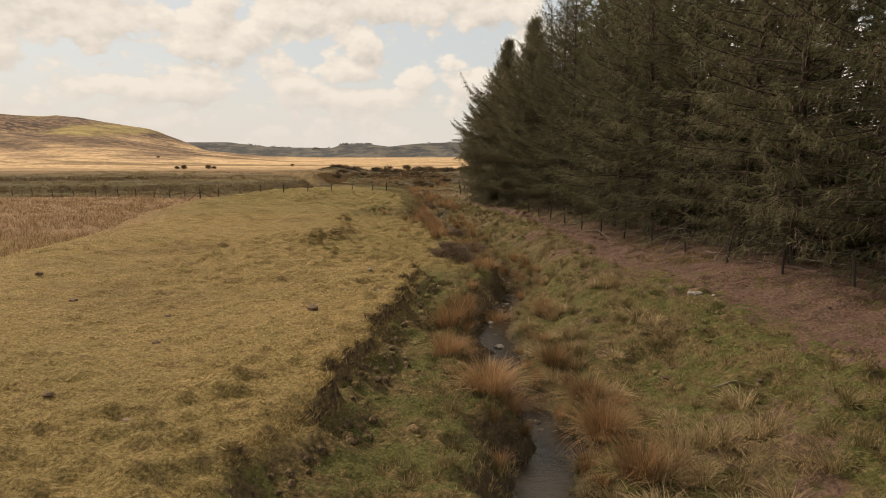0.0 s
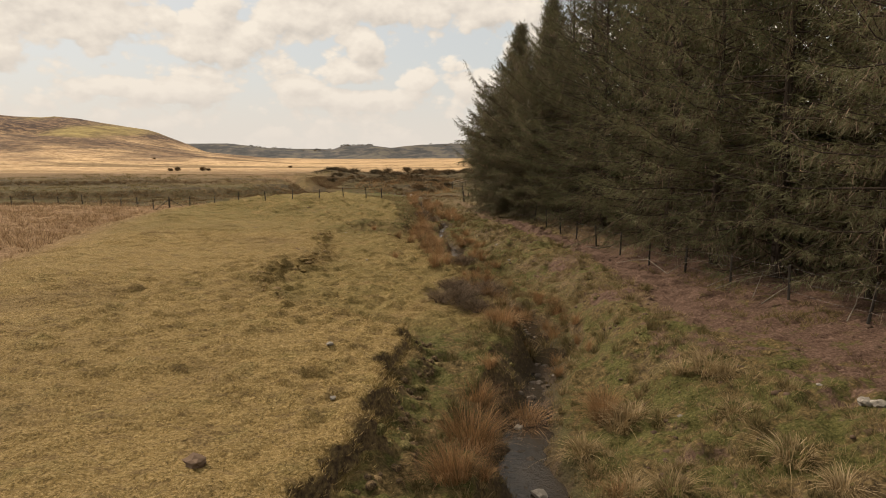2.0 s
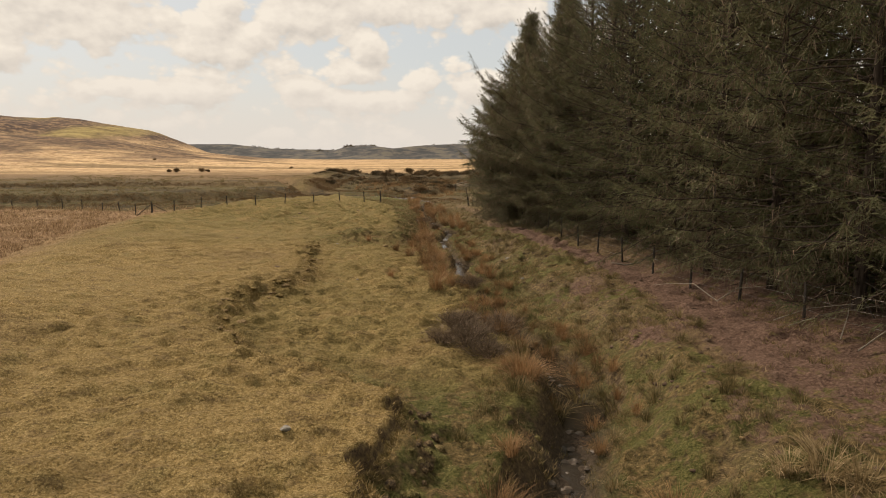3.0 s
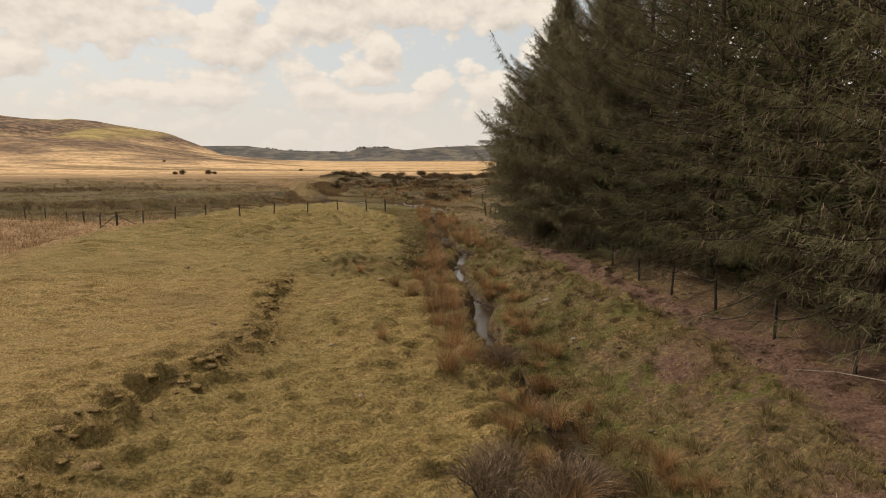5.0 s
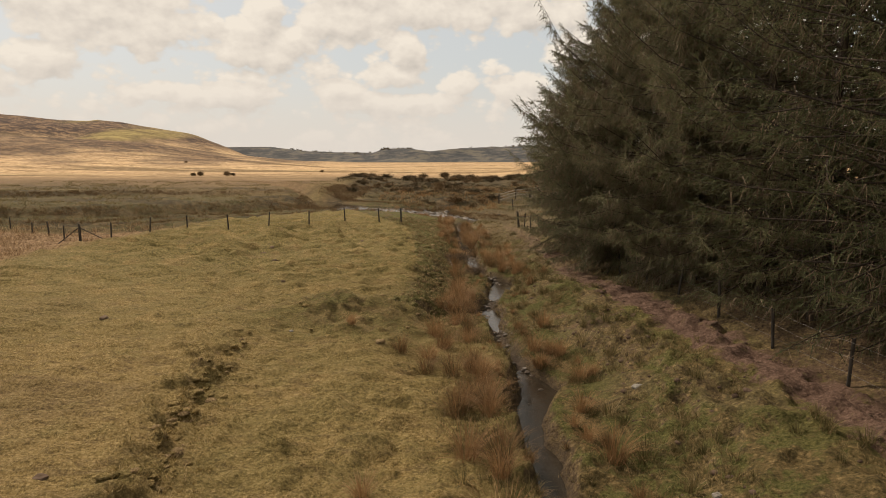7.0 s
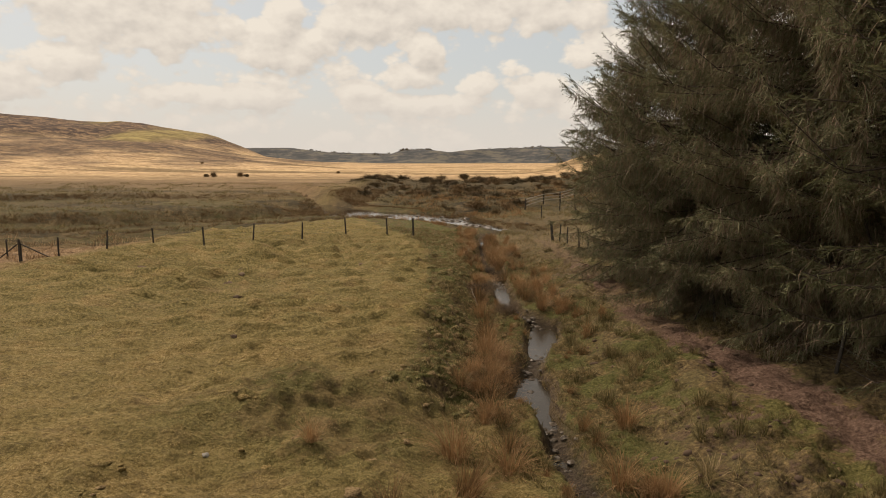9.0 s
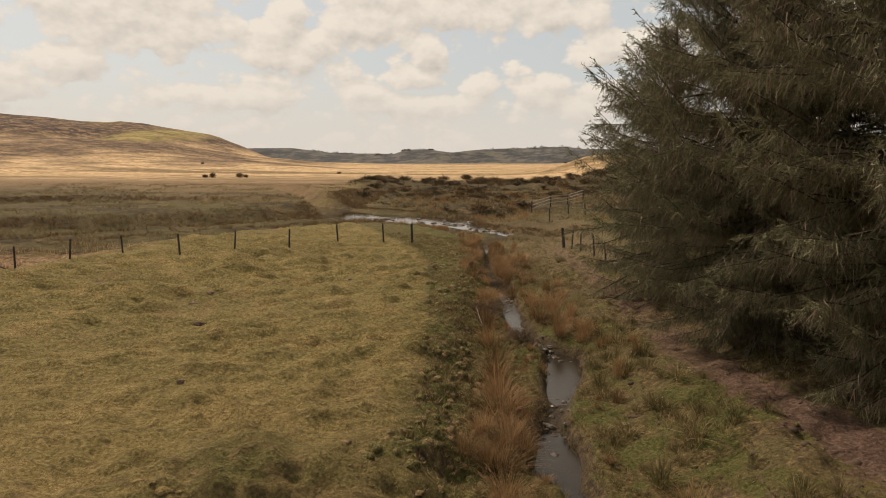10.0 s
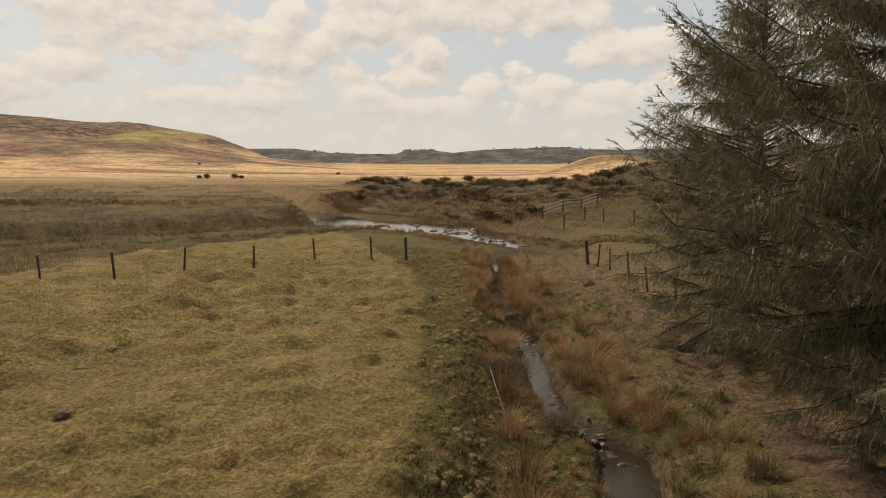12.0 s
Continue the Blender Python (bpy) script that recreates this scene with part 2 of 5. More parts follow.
GROUND = ground_material()
WET_STONE = stone_material()
WET_STONE.name = "wet_stone"
WET_STONE.node_tree.nodes["Principled BSDF"].inputs["Roughness"].default_value = 0.45
for e, c in zip([n for n in WET_STONE.node_tree.nodes if n.type == "VALTORGB"][0].color_ramp.elements, ((0.035, 0.028, 0.021), (0.10, 0.078, 0.055), (0.21, 0.17, 0.125))):
    e.color = (*c, 1)
WATER = water_material("peaty_water", 0.30)
STILL_WATER = water_material("river_water", 0.06)
STONE = stone_material()
NEEDLES = leaf_material("spruce_needles", (0.10, (0.052, 0.064, 0.031)), (0.40, (0.096, 0.107, 0.050)), (0.62, (0.135, 0.130, 0.063)), (0.9, (0.213, 0.214, 0.123)), tone=0.5, through_light=0.3)
CORNER_NEEDLES = leaf_material("corner_spruce_needles", (0.10, (0.083, 0.100, 0.052)), (0.45, (0.150, 0.146, 0.079)), (0.7, (0.196, 0.177, 0.099)), (0.95, (0.275, 0.270, 0.168)), tone=0.3, through_light=0.2)
CORNER_TWIGS = leaf_material("corner_spruce_twigs", (0.2, (0.13, 0.092, 0.064)), (0.7, (0.23, 0.167, 0.116)), (1.0, (0.32, 0.25, 0.18)), tone=0.1)
DEAD_TWIGS = leaf_material("dead_spruce_twigs", (0.2, (0.105, 0.072, 0.048)), (0.7, (0.195, 0.140, 0.092)), (1.0, (0.31, 0.24, 0.17)), tone=0.2)
BARK = wood_material("spruce_bark", (0.030, 0.022, 0.017), (0.090, 0.070, 0.055))
POST_WOOD = wood_material("weathered_fence_wood", (0.030, 0.026, 0.022), (0.085, 0.073, 0.060))
PALE_WOOD = wood_material("grey_rail_wood", (0.12, 0.105, 0.085), (0.30, 0.265, 0.21))
WIRE = material("galvanised_wire", 0.5, 0.5)[0]
WIRE.node_tree.nodes["Principled BSDF"].inputs["Base Color"].default_value = (0.18, 0.17, 0.16, 1)
WIRE.node_tree.nodes["Principled BSDF"].inputs["Metallic"].default_value = 0.8
RUSH = leaf_material("dry_rush", (0.15, (0.095, 0.070, 0.030)), (0.4, (0.213, 0.124, 0.058)), (0.65, (0.304, 0.179, 0.084)), (0.95, (0.427, 0.296, 0.154)), tone=0.45, through_light=0.35)
STRAW = leaf_material("bleached_straw", (0.10, (0.135, 0.101, 0.046)), (0.4, (0.261, 0.194, 0.099)), (0.75, (0.396, 0.302, 0.170)), (0.95, (0.522, 0.414, 0.258)), tone=0.4, through_light=0.35)
TUSSOCK = leaf_material("tussock_grass", (0.15, (0.069, 0.062, 0.024)), (0.45, (0.133, 0.110, 0.046)), (0.7, (0.216, 0.163, 0.078)), (0.95, (0.375, 0.284, 0.163)), tone=0.45, through_light=0.35)
TURF_BLADES = leaf_material("turf_blades", (0.05, (0.136, 0.099, 0.034)), (0.45, (0.257, 0.186, 0.072)), (0.9, (0.468, 0.357, 0.184)), tone=0.0, through_light=0.35)
GORSE = leaf_material("dark_scrub", (0.10, (0.055, 0.042, 0.021)), (0.5, (0.115, 0.079, 0.038)), (0.9, (0.24, 0.155, 0.078)), tone=0.6)
HEATHER = leaf_material("heather_twigs", (0.15, (0.075, 0.056, 0.036)), (0.5, (0.150, 0.108, 0.070)), (0.9, (0.28, 0.21, 0.145)), tone=0.2)
MARSH_RUSH = leaf_material("bleached_rush", (0.15, (0.13, 0.080, 0.040)), (0.5, (0.26, 0.170, 0.092)), (0.9, (0.44, 0.32, 0.19)), tone=0.0, through_light=0.35)
PEAT = material("bare_peat", 0.95, 0.15)[0]


def peaty():
    t, b = PEAT.node_tree, PEAT.node_tree.nodes["Principled BSDF"]
    grain = tex(t, 16, 7, 0.72)
    t.links.new(ramp(t, grain, (0.36, (0.045, 0.032, 0.022)), (0.50, (0.13, 0.092, 0.053)), (0.62, (0.27, 0.195, 0.10))), b.inputs["Base Color"])
    t.links.new(node(t, "ShaderNodeBump", ("Strength", 1.0), ("Distance", 0.08), ("Height", grain)).outputs[0], b.inputs["Normal"])


peaty()
HUMMOCK = material("moss_hummock", 0.95, 0.1)[0]
TORN_TURF = material("torn_turf", 0.95, 0.1)[0]


def mossy(m, low, high):
    """Moss and matted grass: green and brown lumps, more green the higher the two bounds."""
    t, b = m.node_tree, m.node_tree.nodes["Principled BSDF"]
    grain = tex(t, 24, 6, 0.72)
    tint = node(t, "ShaderNodeNewGeometry").outputs["Random Per Island"]
    green = ramp(t, grain, (0.36, (0.050, 0.045, 0.017)), (0.5, (0.133, 0.115, 0.044)), (0.62, (0.272, 0.223, 0.102)))
    brown = ramp(t, grain, (0.36, (0.091, 0.061, 0.031)), (0.5, (0.251, 0.175, 0.089)), (0.62, (0.384, 0.278, 0.149)))
    t.links.new(mixed(t, smooth(t, tint, low, high), green, brown), b.inputs["Base Color"])
    t.links.new(node(t, "ShaderNodeBump", ("Strength", 1.0), ("Distance", 0.06), ("Height", grain)).outputs[0], b.inputs["Normal"])


mossy(HUMMOCK, 0.5, 0.95)
mossy(TORN_TURF, -0.2, 0.3)
CLOD = leaf_material("earth_clod", (0.1, (0.090, 0.061, 0.043)), (0.9, (0.195, 0.138, 0.091)), rough=0.95, tone=0.9)


# ---- the lie of the land ----
def along(y, ys, xs):
    return np.interp(y, ys, xs)


def step(v, low, high):
    s = np.clip((v - low) / (high - low), 0, 1)
    return s * s * (3 - 2 * s)


def hashed(ix, iy, seed):
    h = np.sin(ix * 127.1 + iy * 311.7 + seed * 74.7) * 43758.5453
    return h - np.floor(h)


def value_noise(x, y, seed=0):
    ix, iy = np.floor(x), np.floor(y)
    fx, fy = x - ix, y - iy
    fx, fy = fx * fx * (3 - 2 * fx), fy * fy * (3 - 2 * fy)
    a, b = hashed(ix, iy, seed), hashed(ix + 1, iy, seed)
    c, d = hashed(ix, iy + 1, seed), hashed(ix + 1, iy + 1, seed)
    return (a + (b - a) * fx) * (1 - fy) + (c + (d - c) * fx) * fy - 0.5


def fractal(x, y, seed=0, octaves=3):
    total, amp = 0, 1.0
    for o in range(octaves):
        total = total + amp * value_noise(x * 2 ** o, y * 2 ** o, seed + o * 7)
        amp *= 0.5
    return total


BROOK_Y = [-60, 0, 11, 12.8, 16, 19.5, 22.5, 26, 29.5, 33, 38, 41, 42.7, 44.3, 45.2, 46.5, 48.2, 49.6, 51, 52.2, 53.4, 54.6, 55.8, 57.4, 59.1, 60, 61, 62.2, 62.9, 63.6, 64.7, 66.3, 67.3, 69.5, 70.7, 73.8, 76, 80, 84.5, 87, 89, 93, 100.5, 104]
BROOK_X = [5, 3, 1.8, 2.3, 1.6, 1.6, 1.7, 2.7, 3.2, 2.6, 1.6, 1.0, 0.75, 0.65, 0.47, 0.6, 0.95, 0.55, 0.37, 0.08, -0.1, -0.3, -0.33, -0.39, -0.1, 0.07, 0.26, 0.3, 0.36, -0.2, -0.8, -1.0, -1.1, -1.27, -1.28, -1.7, -2.1, -2.5, -2.7, -2.8, -2.6, -1.6, -4.1, -5.5]
BROOK_W = [0.42, 0.36, 0.31, 0.28, 0.10, 0.27, 0.25, 0.11, 0.28, 0.13, 0.10, 0.22, 0.24, 0.22, 0.22, 0.28, 0.40, 0.13, 0.16, 0.17, 0.06, 0.32, 0.38, 0.16, 0.14, 0.33, 0.36, 0.46, 0.40, 0.09, 0.17, 0.18, 0.18, 0.17, 0.24, 0.26, 0.06, 0.06, 0.08, 0.40, 0.4, 0.35, 0.7, 1.0]
RIVER = [(8, 93), (0, 94.5), (-4.1, 101.5), (-7.2, 107), (-12.6, 111.5), (-17.5, 114.5), (-22, 121), (-28, 131), (-40, 152), (-60, 175), (-95, 215), (-150, 300)]
OXBOW = [(-17, 107.5), (-23, 101), (-29.5, 95), (-34, 86.5), (-45, 82), (-70, 80)]
EDGE_Y = [-60, 0, 8.8, 11.3, 12.6, 14.7, 16.4, 18.2, 20.1, 22.3, 23.9, 25.4, 26.4, 28.4, 30.5, 32.8, 35.1, 36.8, 39.9, 43, 46, 49.5, 51.5, 52.6, 54.5, 58.7, 63, 67.3, 73.5, 80, 95, 140]
EDGE_X = [-6, -4.5, -2.9, -2.0, -2.4, -1.6, -1.9, -1.4, -1.1, -1.3, -0.8, -1.1, -2.6, -5.1, -6.3, -7.1, -6.7, -6.2, -5.6, -6.5, -6.9, -7.3, -6.3, -4.2, -3.4, -3.6, -4.1, -4.5, -5.2, -6.8, -14, -20]
FENCE_Y = [-40, 0, 18.9, 26.1, 36.6, 45.6, 56.5, 66, 77.5, 85.5, 110]
FENCE_X = [20, 17, 12.6, 10.9, 9.0, 7.5, 6.0, 4.6, 3.9, 2.4, 2.0]
TRACK_Y = [-40, 0, 14, 20, 25, 29, 32.7, 38, 43, 48.4, 54.1, 60.2, 65.7, 70.4, 75.5, 84]
TRACK_X = [13, 10.6, 9.2, 8.5, 7.8, 7.6, 7.8, 7.7, 7.0, 6.0, 4.75, 3.6, 3.25, 3.1, 2.6, 1.6]


def field_z(x, y):
    z = -0.0035 * np.clip(y, -20, 90)
    z = z + 0.16 * fractal(x / 9, y / 9, 3, 2)
    return z


def brook_z(y):
    return np.interp(y, [-40, 20, 30, 60, 95, 140], [-2.0, -1.85, -1.85, -1.45, -1.42, -1.42])


def to_line(x, y, line):
    best = np.full(np.shape(x), 1e9)
    for (ax, ay), (bx, by) in zip(line, line[1:]):
        dx, dy = bx - ax, by - ay
        s = np.clip(((x - ax) * dx + (y - ay) * dy) / (dx * dx + dy * dy), 0, 1)
        best = np.minimum(best, np.hypot(x - ax - s * dx, y - ay - s * dy))
    return best


def ridge(x, y, turn, heights, near, crest, back):
    """A far ridge: its skyline by bearing from the valley's middle, rising from near to crest and falling to back."""
    b, r = np.degrees(np.arctan2(x, np.maximum(y - 40, 1e-3))), np.hypot(x, y - 40)
    r = r * (1 + 0.10 * fractal(x / 180, y / 180, 21, 3))
    top = np.interp(b, turn, heights) * (1 + 0.05 * fractal(b / 1.6, r / 400, 9, 4))
    return top * crest * step(r, near, crest) * (1 - step(r, crest, back))


def land(x, y, want_masks=False):
    x, y = np.asarray(x, float), np.asarray(y, float)
    wob = 0.45 * fractal(x / 1.3, y / 0.9, 5, 3) * step(y, -5, 5)
    bx, bw, bz = along(y, BROOK_Y, BROOK_X), along(y, BROOK_Y, BROOK_W), brook_z(y)
    known = step(y, 41, 44) * (1 - step(y, 68, 72))
    bx, bw = bx + (0.34 - 0.24 * known) * value_noise(y / 1.0, 0 * y, 8) + 0.16 * value_noise(x / 0.4, y / 0.4, 68), bw * (1 + (1.0 - 0.6 * known) * value_noise(y / 0.8, 0 * y, 9))
    ex = along(y, EDGE_Y, EDGE_X) + wob * (0.8 + 0.9 * step(y, 27, 29) * (1 - step(y, 50, 53))) - 0.05 + 0.16 * fractal(x / 0.5, y / 0.35, 6, 2)
    fz = field_z(x, y)
    # lower grass shelf between the field's edge and the brook
    shelf = np.interp(y, [10, 24, 27, 31, 37, 44, 49.5, 52, 60, 80], [-0.95, -0.92, -0.80, -0.78, -0.72, -0.75, -0.85, -1.05, -1.15, -1.2])
    shelf = shelf + 0.10 * fractal(x / 2.2, y / 2.2, 11, 3)
    rejoin = step(y, 38, 49.5) * step(-x, 2.0, 3.6)
    shelf = shelf + rejoin * (fz - 0.32 + 0.22 * step(y, 50, 54) - shelf)
    drop = np.interp(y, [10, 26, 28, 50, 53, 56], [0.30, 0.30, 1.3, 1.6, 1.6, 2.1]) + 0.35 * value_noise(x, y / 1.7, 2)
    ledge = 0.85 + 0.7 * value_noise(x / 0.9, y / 0.9, 4)
    cut = 0.45 * step(ex - x, -0.15, 0.04) + 0.55 * step(ex - x, -drop - ledge, 0.0)
    soft = step(y, 26, 28)
    bluff = step(y, 9.8, 11.2)
    cut = bluff * cut + (1 - bluff) * step(ex - x, -1.6, 0.7)
    broken = np.maximum((0.55 + 0.45 * step(fractal(x / 3.5, y / 2.6, 57, 2), -0.25, 0.05)) * (1 - 0.5 * step(y, 44, 50)), step(y, 53, 56))
    left = shelf + (fz - shelf) * ((1 - soft) * cut + soft * (0.42 * broken * step(ex - x, -0.42, 0.12) + (1 - 0.42 * broken) * step(ex - x, -drop - 0.9 * (1 - broken), 0.5)))
    # right bank climbs to the track, then the fence and the wood
    tx, fx = along(y, TRACK_Y, TRACK_X), along(y, FENCE_Y, FENCE_X)
    tz = np.interp(y, [-20, 20, 33, 47, 55, 62, 75, 90], [-0.3, -0.3, -0.45, -0.42, -0.3, -0.7, -0.9, -1.0])
    s = np.clip((x - bx - bw) / np.maximum(tx - np.interp(y, [14, 25, 50, 58], [1.0, 1.9, 1.7, 0.9]) + 0.7 * fractal(x / 2.5, y / 1.6, 113, 2) - bx - bw, 0.5), 0, 1)
    climb = bz + 0.28 + (tz - bz - 0.28) * (0.30 * s + 0.70 * step(s, 0.25, 1.0)) + 0.22 * fractal(x / 1.8, y / 1.8, 14, 3) * np.sin(np.pi * s)
    right = climb + 0.45 * step(x, tx + 0.8, fx + 1.5)
    d = x - bx
    z = np.where(d < 0, left, right)
    # banks down into the brook
    lip = 0.75 + 0.4 * value_noise(x / 0.7, y / 0.7, 17)
    wide_lip = 1 + 1.6 * (1 - step(y, 33, 39))
    wet = 1 - step(np.abs(d), bw * 0.8, bw + lip * wide_lip * np.where(d < 0, 0.60, 0.55))
    bedz = bz - 0.16 + 0.24 * (1 - step(bw, 0.10, 0.20)) + 0.20 * fractal(x / 0.35, y / 0.5, 19, 2) * (1 - 0.6 * known)
    z = z + (bedz - z) * wet
    # field falls away into the rushy flat on the far left
    crest = np.interp(y, [-30, 10, 37, 47, 60, 72, 78], [-30, -20, -18.6, -21.5, -24, -24, -23])
    fall = step(crest - x, -2.5, 3.5)
    z = z - 0.75 * fall * (1 - step(y, 95, 130))
    # beyond the field the flood plain
    field_end = np.interp(x, [-60, -30, -25.5, -22.5, -18.6, -14.8, -12, -8.5, -5], [82, 77, 78, 82, 87, 92, 95.5, 94.5, 88])
    past = step(y, field_end - 0.8, field_end + 2.6) * (1 - step(x, -1, 5) * (1 - step(y, 95, 115)))
    plain = -1.15 + 0.22 * fractal(x / 16, y / 11, 31, 3) + 0.16 * fractal(x / 3, y / 2.2, 33, 2) + 0.5 * step(y, 180, 420) + 1.6 * step(y, 420, 880)
    z = z + (plain - z) * past
    # raised terrace across the old channel, and the heathery bank right of the river
    ox, rv = to_line(x, y, OXBOW), to_line(x, y, RIVER)
    terrace = step(y - np.interp(x, [-90, -50, -37, -30, -18, -10], [88, 90, 93, 101, 113, 120]) + 1.6 * value_noise(x / 4, y / 4, 97), 0, 2.2) * (1 - step(x, -27, -18)) * (1 - step(y, 150, 230))
    upper = step(y - 14 - 4 * value_noise(x / 9, y / 9, 98) - np.interp(x, [-90, -37, -18], [92, 101, 118]), 0, 2.2) * terrace
    z = z + (1.05 * terrace + 0.65 * upper) * past
    heathbank = step(x - np.interp(y, [105, 112, 120, 160, 230], [4, -6, -15, -31, -48]), 0, 4) * step(y, 96, 118) * (1 - step(y, 190, 260))
    z = z + (0.75 + 0.5 * fractal(x / 7, y / 7, 37, 3)) * heathbank * (0.25 + 0.75 * step(rv, 6, 13))
    knoll = np.exp(-(((x - 46) / 27) ** 2 + ((y - 345) / 32) ** 2))
    brow = np.exp(-(((x - 42) / 22) ** 2 + ((y - 205) / 38) ** 2))
    z = z + (9.0 + 2.0 * fractal(x / 9, y / 9, 95, 3)) * knoll + (5.6 + 1.2 * fractal(x / 8, y / 8, 96, 3)) * brow + 1.3 * np.exp(-(((x - 26) / 17) ** 2 + ((y - 125) / 34) ** 2))
    channel = 1 - step(ox, 1.6, 4.2)
    z = z + np.where(y > 79, (np.minimum(z, -1.30) - z) * channel, 0)
    rw = np.interp(y, [92, 97, 103, 106, 109, 114, 119, 130], [0.4, 0.55, 0.7, 1.4, 4.2, 4.8, 2.4, 1.2])
    low_side = (1 - step(rv, rw + 2, rw + 9)) * (1 - step(x, -3, 2)) * step(y, 95.5, 98) * (1 - step(y, 112, 118))
    z = z + (np.minimum(z, -1.34) - z) * low_side
    river = 1 - step(rv, rw * 0.8, rw + 1.5)
    z = z + (-1.62 - z) * river * step(y, 90, 95)
    # far ridges
    hills = ridge(x, y, [-70, -39.5, -28, -22, -14, 0], [0.045, 0.040, 0.031, 0.016, 0.003, 0.0], 330, 640, 1500)
    hills2 = ridge(x, y, [-75, -50, -39.5, -34.5, -33, -31.8, -29.8, -24.6, -22, -19.5], [0.078, 0.073, 0.0605, 0.0552, 0.0515, 0.0552, 0.0545, 0.0405, 0.0235, 0.003], 560, 1050, 2100)
    hills3 = ridge(x, y, [-60, -22, -17.8, -15.4, -9.6, -8.9, -6.4, -4.7, -1.75, 5.1, 6.5, 9.7, 40], [0.0215, 0.0212, 0.0212, 0.0155, 0.0138, 0.0190, 0.0190, 0.0156, 0.0208, 0.0248, 0.0213, 0.0208, 0.033], 1700, 2100, 2800)
    hill_all = np.maximum(np.maximum(hills, hills2), hills3)
    z = z + hill_all
    lake = step(y, 880, 930) * (1 - step(y, 1850, 1950)) * step(x, -330, -270) * (1 - step(x, 60, 120))
    z = z - 2.2 * lake
    near = 1 - step(np.hypot(x, y - 40), 55, 95)
    # small unevenness of the sward
    z = z + near * (0.06 * fractal(x / 0.8, y / 0.6, 41, 3)) * (1 - 0.7 * wet)
    # hummocks of moss and tussock on the banks, humps and creep on the turf
    brink = step(y, 52, 54) * step(x, -4.7, -3.9) + step(y, 56, 58) * (1 - step(x, -4.7, -3.9))
    bank = np.maximum(step(x - ex, 0.0, 0.5) * (1 - step(d, -0.9, -0.3)) * np.maximum(1 - step(y, 26, 28), brink), 0.75 * step(d, 0.6, 1.4) * (1 - 0.6 * step(x, tx - 1.2, tx - 0.4)) * (1 - step(x, fx, fx + 1)))
    lump = 0.5 - np.abs(value_noise((x + 0.5 * y) / 0.48, (y - 0.5 * x) / 0.55, 43)) * 2 + 0.25 * value_noise(x / 0.2, y / 0.2, 44)
    z = z + near * bank * np.where(d < 0, 0.19, 0.15) * lump * (1 - wet)
    z = z + near * 0.10 * np.maximum(0, fractal(x / 2.2, y / 1.2, 47, 2) - 0.10) * (1 - wet)
    scar = broken * np.exp(-((x - ex + 0.05) / 0.65) ** 2) * step(y, 27, 29) * (1 - 0.6 * step(y, 45, 51)) * (1 - step(y, 52, 54))
    sward = (1 - wet) * (1 - bank) * (1 - step(x, tx - 1.5, tx - 0.5))
    worn = 0.4 + 0.6 * step(fractal(x / 7, y / 6, 58, 2), -0.25, 0.2)
    creep = np.maximum(-0.02, value_noise((x + 0.35 * y) / 0.62, (y - 0.25 * x) / 0.34, 50)) + 0.8 * np.maximum(-0.05, value_noise((x - 0.2 * y) / 0.36, (y + 0.15 * x) / 0.24, 54))
    broad = np.maximum(0, value_noise((x + 0.35 * y) / 1.3, (y - 0.25 * x) / 0.8, 52))
    z = z + near * sward * (1 - scar) * ((0.36 + 0.22 * step(y, 50, 58)) * worn * creep + (0.15 + 0.25 * step(y, 50, 58)) * broad + 0.10 * np.maximum(-0.1, fractal(x / 0.42, y / 0.42, 53, 2)))
    tumble = np.exp(-((x + 4.3) / 2.4) ** 2 - ((y - 50.8) / 2.2) ** 2)
    z = z + 0.24 * tumble * (0.5 - 2 * np.abs(value_noise((x + 0.5 * y) / 0.55, (y - 0.5 * x) / 0.5, 114)) + 0.5 * value_noise(x / 0.22, y / 0.22, 115))
    poached = step(x, bx + 1.5, bx + 3) * (1 - step(x, fx - 0.5, fx + 0.3))
    z = z + near * poached * 0.33 * fractal((x + 0.6 * y) / 0.5, (y - 0.6 * x) / 0.55, 59, 2) * (0.4 + 0.6 * step(fractal(x / 2.5, y / 2.5, 60, 2), -0.2, 0.2))
    z = z + near * 0.03 * (0.5 - 2 * np.abs(value_noise(x / 0.35, y / 0.3, 48))) * (1 - wet)
    z = z + near * scar * (0.40 * np.maximum(-0.22, fractal((x + 0.5 * y) / 0.36, (y - 0.5 * x) / 0.30, 49, 3)) + 0.08)
    pile = 0.5 - 1.6 * np.abs(value_noise((x + 0.3 * y) / 0.26, (y - 0.3 * x) / 0.23, 111)) + 0.8 * value_noise((x - 0.4 * y) / 0.15, (y + 0.4 * x) / 0.15, 112)
    z = z + near * (1 - wet) * (0.040 + 0.030 * (1 - sward)) * pile
    mound = np.exp(-((x + 5.6) / 1.5) ** 2 - ((y - 52.2) / 0.9) ** 2)
    z = z + 0.32 * mound * (1 + fractal(x / 0.6, y / 0.6, 63, 2)) - 0.14 * np.exp(-((x + 7.7) / 0.8) ** 2 - ((y - 52.4) / 0.8) ** 2)
    if not want_masks:
        return z
    mud = np.exp(-((x - tx - 0.1) / np.interp(y, [0, 14, 20, 24, 28, 33, 36, 40, 46, 60, 80], [2.2, 2.2, 2.0, 2.0, 2.2, 1.7, 1.6, 1.4, 1.2, 1.1, 0.9])) ** 2) * (1 - step(y, 82, 92)) * (0.62 + 0.38 * step(y, 24, 29))
    wood_floor = step(x, fx - 0.4, fx + 0.6) * (1 - step(x, fx + 14, fx + 19)) * (1 - step(y, 66, 70))
